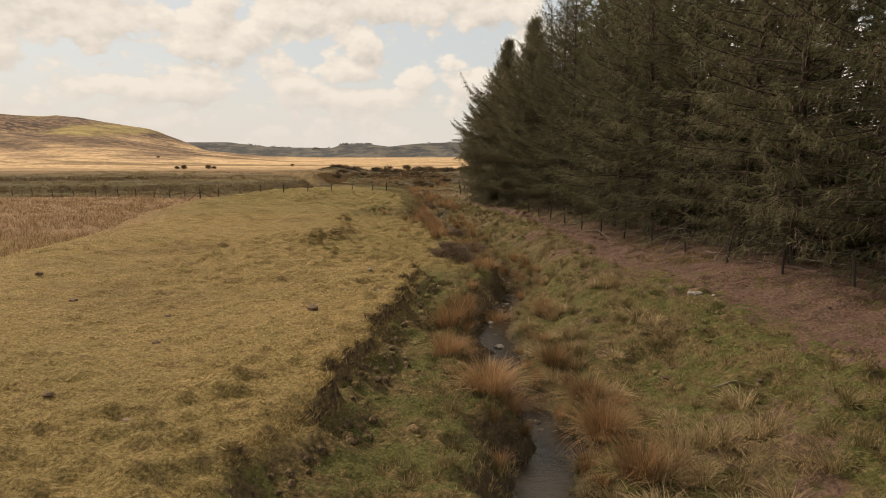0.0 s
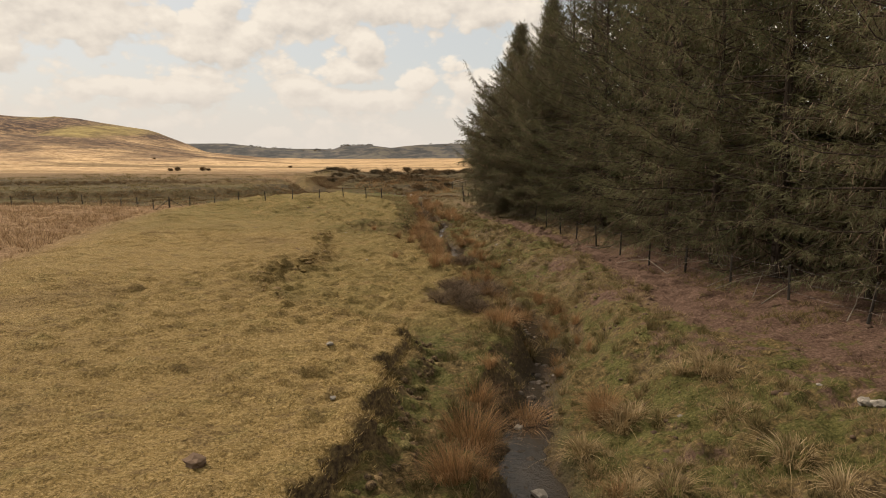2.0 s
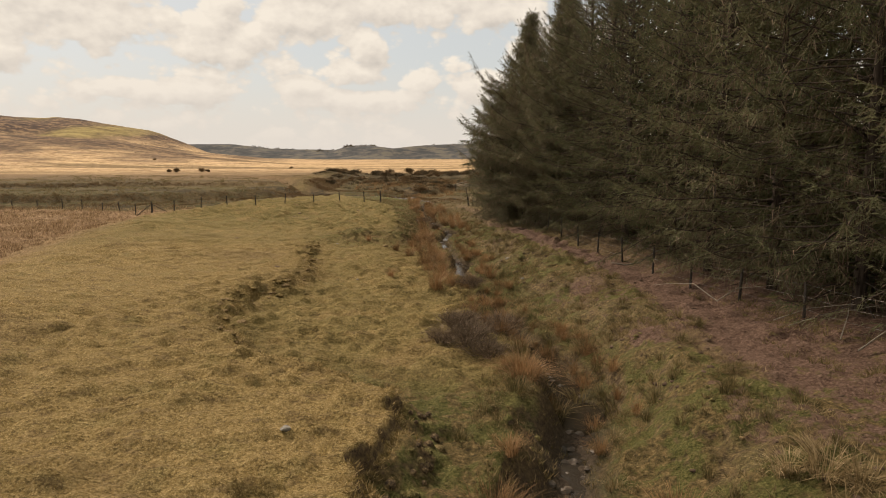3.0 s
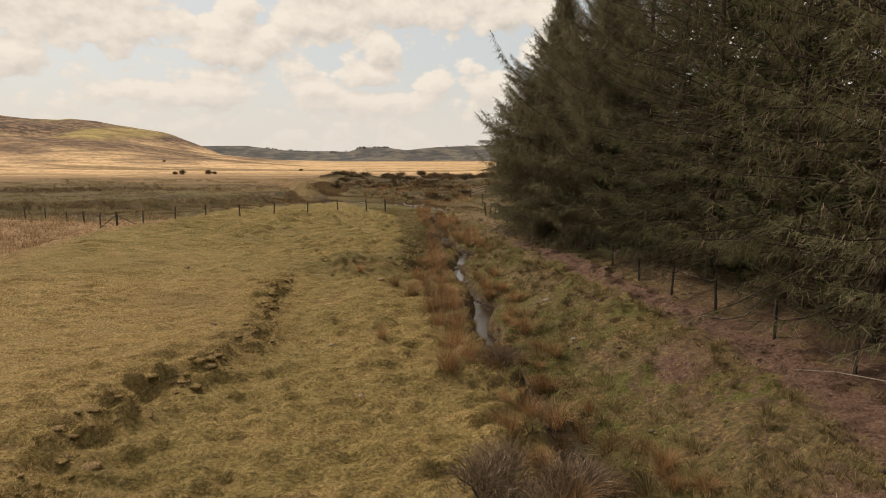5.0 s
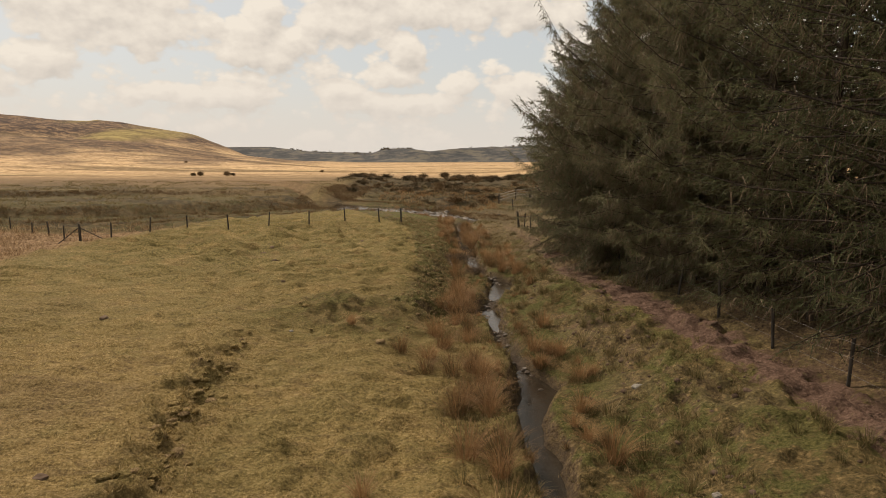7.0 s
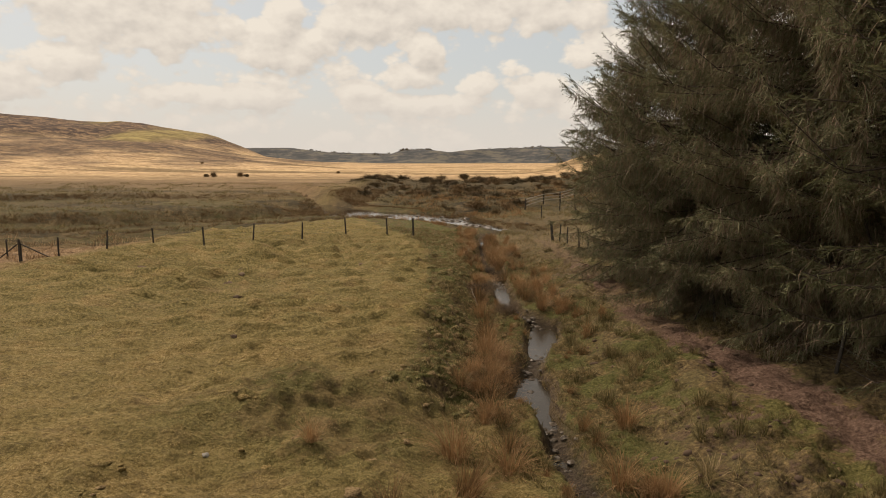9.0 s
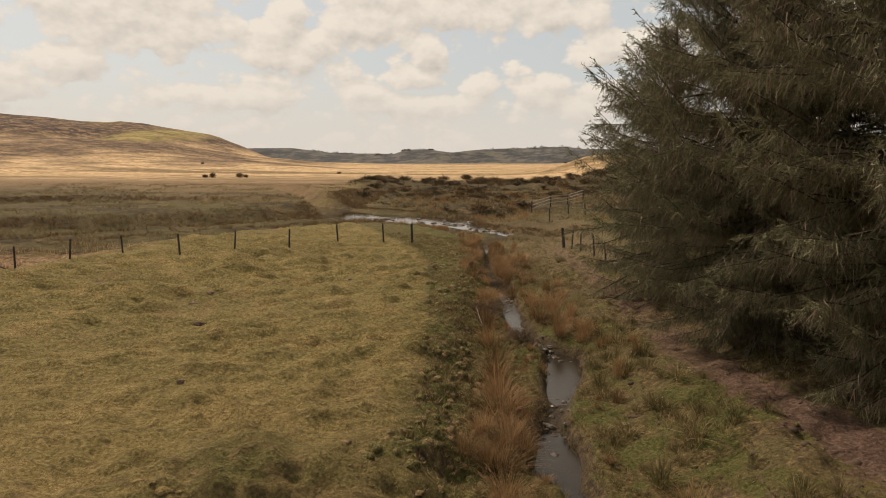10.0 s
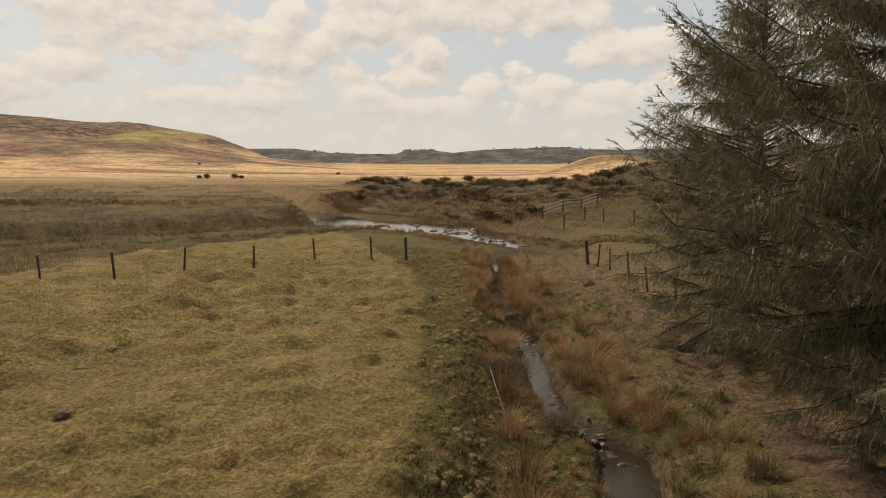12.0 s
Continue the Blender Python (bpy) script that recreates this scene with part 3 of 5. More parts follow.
    mud = np.maximum(np.maximum(mud, 0.75 * wood_floor), (0.78 - 0.40 * step(y, 42, 55)) * step(x, tx, tx + 0.6) * step(y, 5, 8) * (1 - step(y, 66, 72)))
    mud = np.maximum(mud, 0.52 * step(x, bx + 1.2, bx + 2.4) * (1 - step(x, tx, tx + 1)) * step(fractal(x / 3, y / 3.5, 91, 2), -0.15, 0.3) * (1 - step(y, 84, 92)))
    slips = np.exp(-((x - 5.5) / 0.9) ** 2 - ((y - 38.4) / 1.5) ** 2) + np.exp(-((x - 5.8) / 0.9) ** 2 - ((y - 31.1) / 1.2) ** 2)
    mud = np.maximum(mud, 0.95 * np.clip(slips * 1.6, 0, 1))
    churned = step(x, bx + 0.8, bx + 1.8) * (1 - step(x, 4.5, 6.5)) * step(y, 72, 79) * (1 - step(y, 104, 112))
    rough = np.maximum(step(x, bx - 1.6, bx) * (1 - 0.25 * step(x, tx - 3, tx)), step(x - ex, -0.1, 0.5) * brink)
    rough = np.maximum(rough, np.maximum(0.18 * scar, np.maximum(0.75 * mound, 0.55 * np.exp(-((x + 6) / 3.2) ** 2 - ((y - 51.3) / 1.8) ** 2) * step(fractal(x / 0.9, y / 0.7, 69, 3), -0.2, 0.15))))
    rough = np.maximum(rough, np.maximum(0.5 * np.clip(1.3 * tumble, 0, 1), step(x - ex, 0, 0.4) * (1 - step(y, 26, 29))))
    rough = np.maximum(rough, past * (1 - step(y, 100, 130)))
    marsh = np.maximum(fall * (1 - past) * step(y, 32, 44), past * step(y + 16 * fractal(x / 40, y / 20, 55, 3), 118, 140) * 0.9 * (1 - 0.75 * step(x, -34, -24) * (1 - step(y, 150, 200))) * (1 - heathbank))
    lush = np.maximum(0.6 * step(x - ex, 0.1, 1.2) * soft * (1 - step(y, 46, 50)), np.maximum(0.55 * step(y, 45, 50) + 0.35 * step(y, 53, 60), 0.4 * (1 - step(y + 0.35 * x, 8.5, 12.5)) * step(y, -5, 0)))
    dist = np.hypot(x, y - 40)
    edge_of = lambda m: 4 * m * (1 - m)
    cut = np.maximum(0.95 * np.maximum(edge_of(np.clip(terrace, 0, 1)), edge_of(np.clip(upper, 0, 1))) * past, 0.6 * edge_of(np.clip(1 - channel, 0, 1)) * past * step(y, 80, 84))
    wallow = step(x, bx + 0.9, bx + 2.0) * (1 - step(x, tx + 0.6, tx + 1.8 + 2 * step(y, 80, 86))) * step(y, 56, 64) * (1 - step(y, 96, 103)) * step(fractal(x / 1.6, y / 2.0, 62, 3), -0.32, 0.08)
    wallow = np.maximum(wallow, step(rv, rw + 0.3, rw + 0.9) * (1 - step(rv, rw + 2.2, rw + 3.6)) * heathbank * (1 - step(y, 150, 180)) * step(fractal(x / 1.8, y / 1.8, 67, 2), -0.25, 0.1))
    # needle litter beneath the spruces, with their shade painted in as dark brown
    shaded_litter = step(x, tx + 0.5, tx + 1.4) * (1 - step(x, fx + 12, fx + 16)) * step(y, 36, 46) * (1 - step(y, 66, 71))
    torn = step(x, bx + 1.2, bx + 2.4) * (1 - step(x, tx - 1.2, tx - 0.4)) * (1 - step(y, 56, 64)) * step(fractal((x + 0.4 * y) / 2.1, (y - 0.4 * x) / 2.4, 64, 3), 0.08, 0.22)
    cut = np.maximum(cut, np.maximum(np.maximum(0.8 * wallow, 0.75 * churned), np.maximum(0.8 * shaded_litter, 0.6 * torn)))
    straw = step(y + 70 * fractal(x / 90, y / 45, 51, 3), 185, 330) * (1 - heathbank)
    straw = np.maximum(straw * (1 - brow), step(knoll, 0.2, 0.4))
    heath = np.maximum(past * (0.5 + 0.45 * step(fractal(x / 7, y / 4, 116, 3), -0.15, 0.15)) * (1 - 0.5 * step(y, 118, 145)), np.maximum(heathbank * 0.9, step(brow, 0.1, 0.4))) * (1 - straw)
    moor = step(hills2 - hills, 2, 14) * 0.95
    b = np.degrees(np.arctan2(x, np.maximum(y - 40, 1e-3)))
    ragged = step(fractal(b / 1.1, dist / 70, 65, 4), 0.06, 0.22) * step(hills, 0.8, 4)
    streak = step(fractal(b / 4, dist / 110, 61, 4), 0.02, 0.2) * step(hills, 1.5, 5)
    moor = np.maximum(moor, np.maximum(0.8 * streak, 0.75 * ragged))
    hill = step(hills2 - hills, 4, 10) * step(b, -33.6, -32.2) * (1 - step(b, -25.5, -23)) * step(fractal(x / 80, y / 200, 71, 3), -0.15, 0.12)
    turfed = np.maximum(step(ex - x, 0.15, 0.5), step(y, 26, 28) * (1 - step(y, 50, 54)) * step(bx - x, 1, 2)) * (1 - 0.12 * scar) * (1 - past)
    hazed_ridge = step(dist, 1250, 1600) * (1 - step(hills2 - hills3, 0, 8))
    return z, dict(lush=lush, cut=cut, mud=mud, rough=rough, bed=wet, marsh=marsh, straw=straw, heath=heath, hill=hill, hazed_ridge=hazed_ridge, moor=moor, near=(1 - step(dist, 110, 160)) * (1 - 0.95 * turfed))


def grid_line(fine_low, fine_high, pitch, low, high, growth, widest):
    pts = list(np.arange(fine_low, fine_high + 1e-6, pitch))
    for sign, limit in ((1, high), (-1, low)):
        p, s = (pts[-1] if sign > 0 else pts[0]), pitch
        extra = []
        while sign * p < sign * limit:
            s = min(s * growth, widest)
            p += sign * s
            extra.append(p)
        pts = pts + extra if sign > 0 else extra[::-1] + pts
    return np.array(pts)


def mesh_of(name, verts, faces, mat, smooth_faces=True):
    """A mesh from numpy arrays: verts (n, 3), faces (m, 3 or 4)."""
    verts, faces = np.asarray(verts, np.float32), np.asarray(faces, np.int32)
    me = bpy.data.meshes.new(name)
    k = faces.shape[1]
    me.vertices.add(len(verts))
    me.vertices.foreach_set("co", verts.ravel())
    me.loops.add(faces.size)
    me.loops.foreach_set("vertex_index", faces.ravel())
    me.polygons.add(len(faces))
    me.polygons.foreach_set("loop_start", np.arange(0, faces.size, k, dtype=np.int32))
    me.polygons.foreach_set("use_smooth", np.full(len(faces), smooth_faces))
    me.update(calc_edges=True)
    me.materials.append(mat)
    return me


def build_ground():
    xs = np.concatenate([np.arange(-2600, -1050, 60.0), grid_line(-9.0, 7.5, 0.09, -1050, 700, 1.08, 15), np.arange(760, 2600, 70.0)])
    ys = np.concatenate([grid_line(7.0, 58.0, 0.095, -300, 58.0, 1.12, 34), grid_line(58.1, 80.0, 0.15, 58.1, 3300, 1.05, 36)])
    gx, gy = np.meshgrid(xs, ys)
    z, masks = land(gx.ravel(), gy.ravel(), True)
    nx, ny = len(xs), len(ys)
    i = (np.arange(ny - 1)[:, None] * nx + np.arange(nx - 1)[None, :]).ravel()
    faces = np.stack([i, i + 1, i + nx + 1, i + nx], 1)
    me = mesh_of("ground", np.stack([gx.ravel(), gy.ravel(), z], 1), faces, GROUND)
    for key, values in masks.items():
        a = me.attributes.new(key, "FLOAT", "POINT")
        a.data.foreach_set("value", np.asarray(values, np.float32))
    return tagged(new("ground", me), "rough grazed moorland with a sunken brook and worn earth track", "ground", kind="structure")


build_ground()


def ribbon(name, pts, widths, z_of, mat, label):
    """A water surface that follows a line."""
    pts = np.array(pts, float)
    t = np.gradient(pts, axis=0)
    t /= np.linalg.norm(t, axis=1)[:, None]
    side = np.stack([t[:, 1], -t[:, 0]], 1)
    w = np.asarray(widths)[:, None]
    v, rows = [], 5
    for k in np.linspace(-1, 1, rows):
        p = pts + side * w * k
        v.append(np.stack([p[:, 0], p[:, 1], z_of(p[:, 1])], 1))
    v = np.stack(v, 1).reshape(-1, 3)
    n = len(pts)
    i = (np.arange(n - 1)[:, None] * rows + np.arange(rows - 1)[None, :]).ravel()
    f = np.stack([i, i + 1, i + rows + 1, i + rows], 1)
    return tagged(new(name, mesh_of(name, v, f, mat)), label, "water", kind="structure")


yy = np.arange(-30, 96, 0.5)
ribbon("water_brook", np.stack([along(yy, BROOK_Y, BROOK_X), yy], 1), along(yy, BROOK_Y, BROOK_W) + 0.55, lambda y: brook_z(y) - 0.0, WATER, "shallow peaty brook rippling over stones between the banks")
rp = np.array(RIVER, float)
s = np.concatenate([[0], np.cumsum(np.hypot(*np.diff(rp, axis=0).T))])
q = np.arange(0, s[-1], 1.5)
rline = np.stack([np.interp(q, s, rp[:, 0]), np.interp(q, s, rp[:, 1])], 1)
ribbon("water_river", rline, np.interp(rline[:, 1], [92, 97, 103, 106, 109, 114, 119, 130, 160], [0.8, 1.0, 1.3, 2.2, 5.4, 6.0, 3.4, 2.0, 1.6]), lambda y: np.full_like(y, -1.415), STILL_WATER, "pale shallow river bending across the flood plain")
lake = mesh_of("water_lake", [(-270, 905, 0.8), (80, 905, 0.8), (95, 1400, 0.8), (60, 1920, 0.8), (-300, 1920, 0.8), (-300, 1400, 0.8)], [(0, 1, 2, 5), (5, 2, 3, 4)], STILL_WATER)
tagged(new("water_lake", lake), "far pale lake below the hills", "water", kind="structure")


# ---- spruce wood ----
def frames_of(d):
    """Two unit vectors across each direction."""
    up = np.where(np.abs(d[:, 2:3]) > 0.9, np.array([[1.0, 0, 0]]), np.array([[0, 0, 1.0]]))
    a = np.cross(d, up)
    a /= np.linalg.norm(a, axis=1)[:, None]
    return a, np.cross(d, a)


def blades(base, way, length, width, rng, twist=True):
    """One thin triangle for each base, along way."""
    n = len(base)
    a, b = frames_of(way)
    ang = rng.uniform(0, 2 * np.pi, n)[:, None] if twist else np.zeros((n, 1))
    side = a * np.cos(ang) + b * np.sin(ang)
    w = np.broadcast_to(np.asarray(width), (n,))[:, None]
    l = np.broadcast_to(np.asarray(length), (n,))[:, None]
    v = np.stack([base - side * w, base + side * w, base + way * l], 1).reshape(-1, 3)
    return v, np.arange(3 * n).reshape(-1, 3)


def tube(path, radii, sides=5):
    path, n = np.asarray(path, float), len(path)
    t = np.gradient(path, axis=0)
    t /= np.linalg.norm(t, axis=1)[:, None] + 1e-9
    a, b = frames_of(t)
    v = []
    for k in range(sides):
        g = 2 * np.pi * k / sides
        v.append(path + (a * math.cos(g) + b * math.sin(g)) * np.asarray(radii)[:, None])
    v = np.stack(v, 1).reshape(-1, 3)
    f = [[r * sides + k, r * sides + (k + 1) % sides, (r + 1) * sides + (k + 1) % sides, (r + 1) * sides + k] for r in range(n - 1) for k in range(sides)]
    return v, np.array(f)


def joined(parts):
    vs, fs, at = [], [], 0
    for v, f in parts:
        vs.append(v)
        fs.append(f + at)
        at += len(v)
    return np.concatenate(vs), np.concatenate(fs)


def part(name, me, parent, label=""):
    ob = new(name, me)
    ob.parent = parent
    return tagged(ob, label) if label else ob


def unit(v):
    return v / (np.linalg.norm(v, axis=-1, keepdims=True) + 1e-9)


def spruce(seed, tall, spread, count, dense, needle, skirt=0.5, open_side=None, inner=1.0, needles=None, dead=None, reach_at=None, fine=1.0):
    """A plantation spruce: tapered trunk with drooping limbs and upturned tips, and crowded needle sprays."""
    rng = np.random.default_rng(seed)
    tree = new("spruce_tree")
    lean = rng.normal(0, 0.012, 2)
    zs = np.linspace(-0.3, tall, 9)
    trunk_path = np.stack([lean[0] * zs, lean[1] * zs, zs], 1)
    wood, sprays, twigs = [tube(trunk_path, 0.17 * (1 - zs / (tall + 0.4)) ** 0.8 + 0.012, 8)], [], []
    down = np.array([0, 0, -1.0])
    for k in range(count):
        h = skirt + (tall - skirt - 0.2) * ((k + rng.uniform(0, 1)) / count) ** 1.12
        rel = h / tall
        g = k * 2.39996 + rng.normal(0, 0.3)
        size = spread * (0.10 + 0.90 * (1 - rel) ** 0.66) * rng.uniform(0.70, 1.10) * min(1.0, 0.72 + 0.09 * h)
        if reach_at:
            size = float(np.interp(h, *reach_at)) * rng.uniform(0.72, 1.08)
        if rng.uniform() < 0.08:
            size *= 1.22
        # trees at the wood's edge keep full branches on the open side only
        face = 1.0 if open_side is None else 0.5 + 0.5 * math.cos(g - open_side)
        size *= 0.72 + 0.28 * face
        rise = -0.06 + 0.75 * rel + rng.normal(0, 0.20)
        sag = (0.40 - 0.22 * rel) * rng.uniform(0.6, 1.3)
        tip = 0.32 * rng.uniform(0.4, 1.4)
        out = np.array([math.cos(g), math.sin(g), 0])
        across = np.array([-math.sin(g), math.cos(g), 0])
        bow = rng.normal(0, 0.10)
        ss = np.array([0, 0.35, 0.72, 1.0])

        def curve(u):
            u = np.asarray(u)[:, None]
            return np.array([lean[0] * h, lean[1] * h, h]) + size * (out * u + across * bow * u * u - down * (rise * u - sag * u * u + tip * u ** 4))
        wood.append(tube(curve(ss), 0.026 * (1 - ss) * (0.5 + size / spread) + 0.006, 3))
        live = rel > 0.10 or rng.uniform() < 0.75
        n = max(4, int((2 + size * 7.2) * dense * (0.25 + 0.85 * face)))
        u = rng.uniform(0.04, 1.0, n) ** 0.6 if live else rng.uniform(0.2, 1, max(3, n // 3))
        u[0] = 1.0
        at = curve(u)
        tangent = unit(curve(np.minimum(u + 0.03, 1.03)) - curve(u - 0.03))
        m = len(u)
        sign = np.where(rng.uniform(size=m) < 0.5, -1.0, 1.0)[:, None]
        way = unit(tangent * rng.uniform(0.45, 1.0, (m, 1)) + sign * across * rng.uniform(0.1, 0.95, (m, 1)) + down * rng.uniform(-0.2, 1.0, (m, 1)) * (1.5 - 0.9 * u[:, None]) + rng.normal(0, 0.12, (m, 3)))
        way[0] = tangent[0]
        reach = rng.uniform(0.30, 0.70, m) * (0.65 + 0.5 * (1 - u)) * (0.7 + 0.3 * size / spread)
        if live:
            rows = int(9 * fine) if needle < 0.3 else 3
            a, b = frames_of(way)
            core = (0.009 if inner == 1 else 0.005) if needle < 0.3 else 0.07
            sprays.append((at, unit(way + down * 0.12), reach * 1.05, core * rng.uniform(0.7, 1.4, m)))
            for j in range(rows):
                s = (j + rng.uniform(0, 1, m)) / rows
                base = at + way * (reach * s)[:, None] + down * (0.10 * s ** 2)[:, None]
                ang = rng.uniform(0, 2 * np.pi, m)[:, None]
                dirn = unit(way * 0.8 + (a * np.cos(ang) + b * np.sin(ang)) * rng.uniform(0.35, 0.85, (m, 1)))
                sprays.append((base, dirn, needle * rng.uniform(0.6, 1.25, m), needle * (0.085 if needle < 0.3 else 0.15) * rng.uniform(0.7, 1.3, m)))
        pick = rng.uniform(size=m) < (0.4 if live else 1.0)
        twigs.append((at[pick], unit(way[pick] + down * 0.3), reach[pick] * 1.15, np.full(pick.sum(), 0.006)))
        # drooping brown curtains under the limb
        n3 = int((3 + 18 * size) * dense * inner ** 0.85 * (0.12 + 0.88 * face)) if needle < 0.3 else 4
        u3 = rng.uniform(0.10, 0.94, n3)
        w3 = unit(down * rng.uniform(0.5, 1.3, (n3, 1)) + out * rng.uniform(-0.1, 0.6, (n3, 1)) + rng.normal(0, 0.30, (n3, 3)))
        hung = (curve(u3) + rng.normal(0, 0.08, (n3, 3)), w3, rng.uniform(0.3, 0.8, n3) * (1.1 - 0.5 * u3), rng.uniform(0.006, 0.017, n3) * (0.75 if inner > 1 else 0.85) * (1 if needle < 0.3 else 2.5))
        half_way = n3 // 2
        sprays.append(tuple(v[:half_way] for v in hung))
        twigs.append(tuple(v[half_way:] for v in hung))
        # brown, shaded twigs nearer the trunk
        n2 = int((12 if needle < 0.3 else 7) * inner * (0.3 + 0.7 * face) * min(1.0, 0.15 + size / 2.5))
        u2 = rng.uniform(0.05, 0.75, n2)
        w2 = unit(rng.normal(0, 1, (n2, 3)) + out * 0.5 + down * 0.6)
        twigs.append((curve(u2), w2, rng.uniform(0.2, 0.55, n2), np.full(n2, 0.006 if needle < 0.3 else 0.015)))

    def gather(rows):
        b, w, l, r = [np.concatenate([row[i] for row in rows]) for i in range(4)]
        return blades(b, w, l, r, rng)
    part("trunk", mesh_of("spruce_trunk", *joined(wood), BARK), tree, "dark scaly trunk with thin drooping limbs")
    nv, nf = gather(sprays)
    dv, df = gather(twigs)
    crown = mesh_of("spruce_crown", np.concatenate([nv, dv]), np.concatenate([nf, df + len(nv)]), needles or NEEDLES, False)
    crown.materials.append(dead or DEAD_TWIGS)
    crown.polygons.foreach_set("material_index", np.concatenate([np.zeros(len(nf), np.int32), np.ones(len(df), np.int32)]))
    part("crown", crown, tree, "dense dull-green needle sprays with brown twigs")
    return tagged(tree, "tall dark plantation spruce standing behind the wire fence", "tree", "spruces of the plantation edge")


def plant_wood():
    rng = np.random.default_rng(4)
    wide = ([0.3, 1.2, 2.6, 6.0, 8.0, 10.5, 13.0, 16.5], [2.0, 3.3, 4.6, 4.6, 4.0, 2.9, 1.7, 0.3])
    near = [spruce(11, 15.5, 4.6, 215, 1.0, 0.105, 0.4, math.pi, reach_at=wide, fine=1.2), spruce(12, 14.5, 4.4, 200, 1.0, 0.105, 0.5, math.pi, reach_at=wide, fine=1.2), spruce(13, 17.0, 4.7, 225, 1.0, 0.105, 0.4, math.pi, reach_at=wide, fine=1.2)]
    broad = ([0.3, 1.2, 2.2, 4.0, 6.5, 8.5, 10.5, 12.5, 15.0], [2.2, 3.0, 4.0, 5.2, 5.0, 3.5, 2.1, 1.2, 0.2])
    low = ([0.2, 1.0, 3.5, 6.0, 8.0, 10.0], [2.8, 3.5, 3.7, 2.8, 1.5, 0.2])
    end = [spruce(14, 15.0, 5.0, 530, 2.5, 0.11, 0.4, math.radians(205), 2.6, CORNER_NEEDLES, CORNER_TWIGS, broad)]
    small = [spruce(15, 10.0, 3.8, 260, 1.7, 0.12, 0.2, math.pi, 1.6, CORNER_NEEDLES, CORNER_TWIGS, low)]
    far = [spruce(21, 16.0, 4.0, 112, 0.7, 0.48), spruce(22, 17.5, 4.0, 112, 0.7, 0.44)]
    tagged(small[0], "small bushy spruce growing beside the wood's corner", "tree")
    tagged(end[0], "broad spruce with low sweeping branches at the wood's corner", "tree")
    for ob in far:
        tagged(ob, "tall dark spruce deep inside the plantation", "tree", "spruces inside the plantation")
    spots, k = [(small, 5.0, 69.3, 1.05, 0), (end, 6.0, 62.0, 1.0, 0), (end, 7.6, 57.0, 1.04, 25), (near, 8.4, 52.6, 1.0, -10), (near, 9.8, 61.0, 1.05, 10), (near, 9.4, 66.2, 0.9, 30), (near, 10.9, 56.0, 1.1, -20)], 0
    for y in np.arange(12.5, 50.0, 3.7):
        x = float(np.interp(y, FENCE_Y, FENCE_X)) + 1.4 + rng.uniform(-0.5, 0.7)
        spots.append((near, x, y + rng.uniform(-0.6, 0.6), rng.uniform(0.88, 1.08), rng.uniform(-40, 40)))
    for row in range(1, 3):
        for y in np.arange(2.0, 62.0 - row * 1.0, 3.1 if row < 3 else 4.4):
            x = float(np.interp(y, FENCE_Y, FENCE_X)) + 2.6 + row * 2.9 + rng.uniform(-0.6, 0.6) + (1.6 if y > 50 else 0)
            spots.append((far, x, y + rng.uniform(-0.7, 0.7), rng.uniform(0.88, 1.08), rng.uniform(0, 360)))
    used = set()
    for kinds, x, y, size, turn in spots:
        ob = kinds[k % len(kinds)]
        k += 1
        m = pose(x, y, float(land(x, y)) - 0.05, 0, 0, turn) @ Matrix.Scale(size, 4)
        if ob.name in used:
            ob = copy_thing(ob, Matrix.Identity(4))
        used.add(ob.name)
        ob.matrix_basis = m


plant_wood()


# ---- fences ----
def post(rng, tall, thick, mat=None):
    """A split fence post with a worn, slightly slanted head."""
    bm = bmesh.new()
    bmesh.ops.create_cone(bm, cap_ends=True, segments=7, radius1=thick, radius2=thick * 0.9, depth=tall + 0.35)
    for v in bm.verts:
        v.co.x += rng.uniform(-0.008, 0.008)
        v.co.y += rng.uniform(-0.008, 0.008)
        v.co.z += (tall - 0.35) / 2 + (rng.uniform(-0.02, 0.02) + v.co.x * 0.4 if v.co.z > 0 else 0)
    me = bpy.data.meshes.new("post")
    bm.to_mesh(me)
    bm.free()
    me.materials.append(mat or POST_WOOD)
    return me


def strand(points, radius):
    v, f = tube(np.array(points), np.full(len(points), radius), 3)
    return mesh_of("wire", v, f, WIRE)


def wire_fence(label, group, spots, tall, thick, wires, seed, lean=3.0, extra=()):
    rng = np.random.default_rng(seed)
    fence = tagged(new("wire_fence"), label, "fence", group)
    meshes = [post(rng, tall, thick) for _ in range(4)]
    tops = []
    for i, (x, y) in enumerate(spots):
        ob = part("post", meshes[i % 4], fence)
        big = extra.get(i) if extra else None
        z = float(land(x, y))
        ob.matrix_basis = pose(x, y, z, rng.normal(0, lean), rng.normal(0, lean), rng.uniform(0, 360)) @ Matrix.Diagonal((*((big, big, 1.12) if big else (1, 1, rng.uniform(0.93, 1.06))), 1))
        tops.append((x, y, z))
    for hgt in wires:
        pts = []
        for (ax, ay, az), (bx2, by2, bz2) in zip(tops, tops[1:]):
            for s in (0, 0.33, 0.67):
                pts.append((ax + (bx2 - ax) * s, ay + (by2 - ay) * s, az + (bz2 - az) * s + hgt - 0.05 * math.sin(math.pi * s)))
        pts.append((tops[-1][0], tops[-1][1], tops[-1][2] + hgt))
        part("wire", strand(pts, 0.004), fence, "thin galvanised wire")
    return fence


def spread(line, pitch):
    line = np.array(line, float)
    s = np.concatenate([[0], np.cumsum(np.hypot(*np.diff(line, axis=0).T))])
    q = np.arange(0, s[-1] + 0.01, pitch)
    return list(zip(np.interp(q, s, line[:, 0]), np.interp(q, s, line[:, 1])))


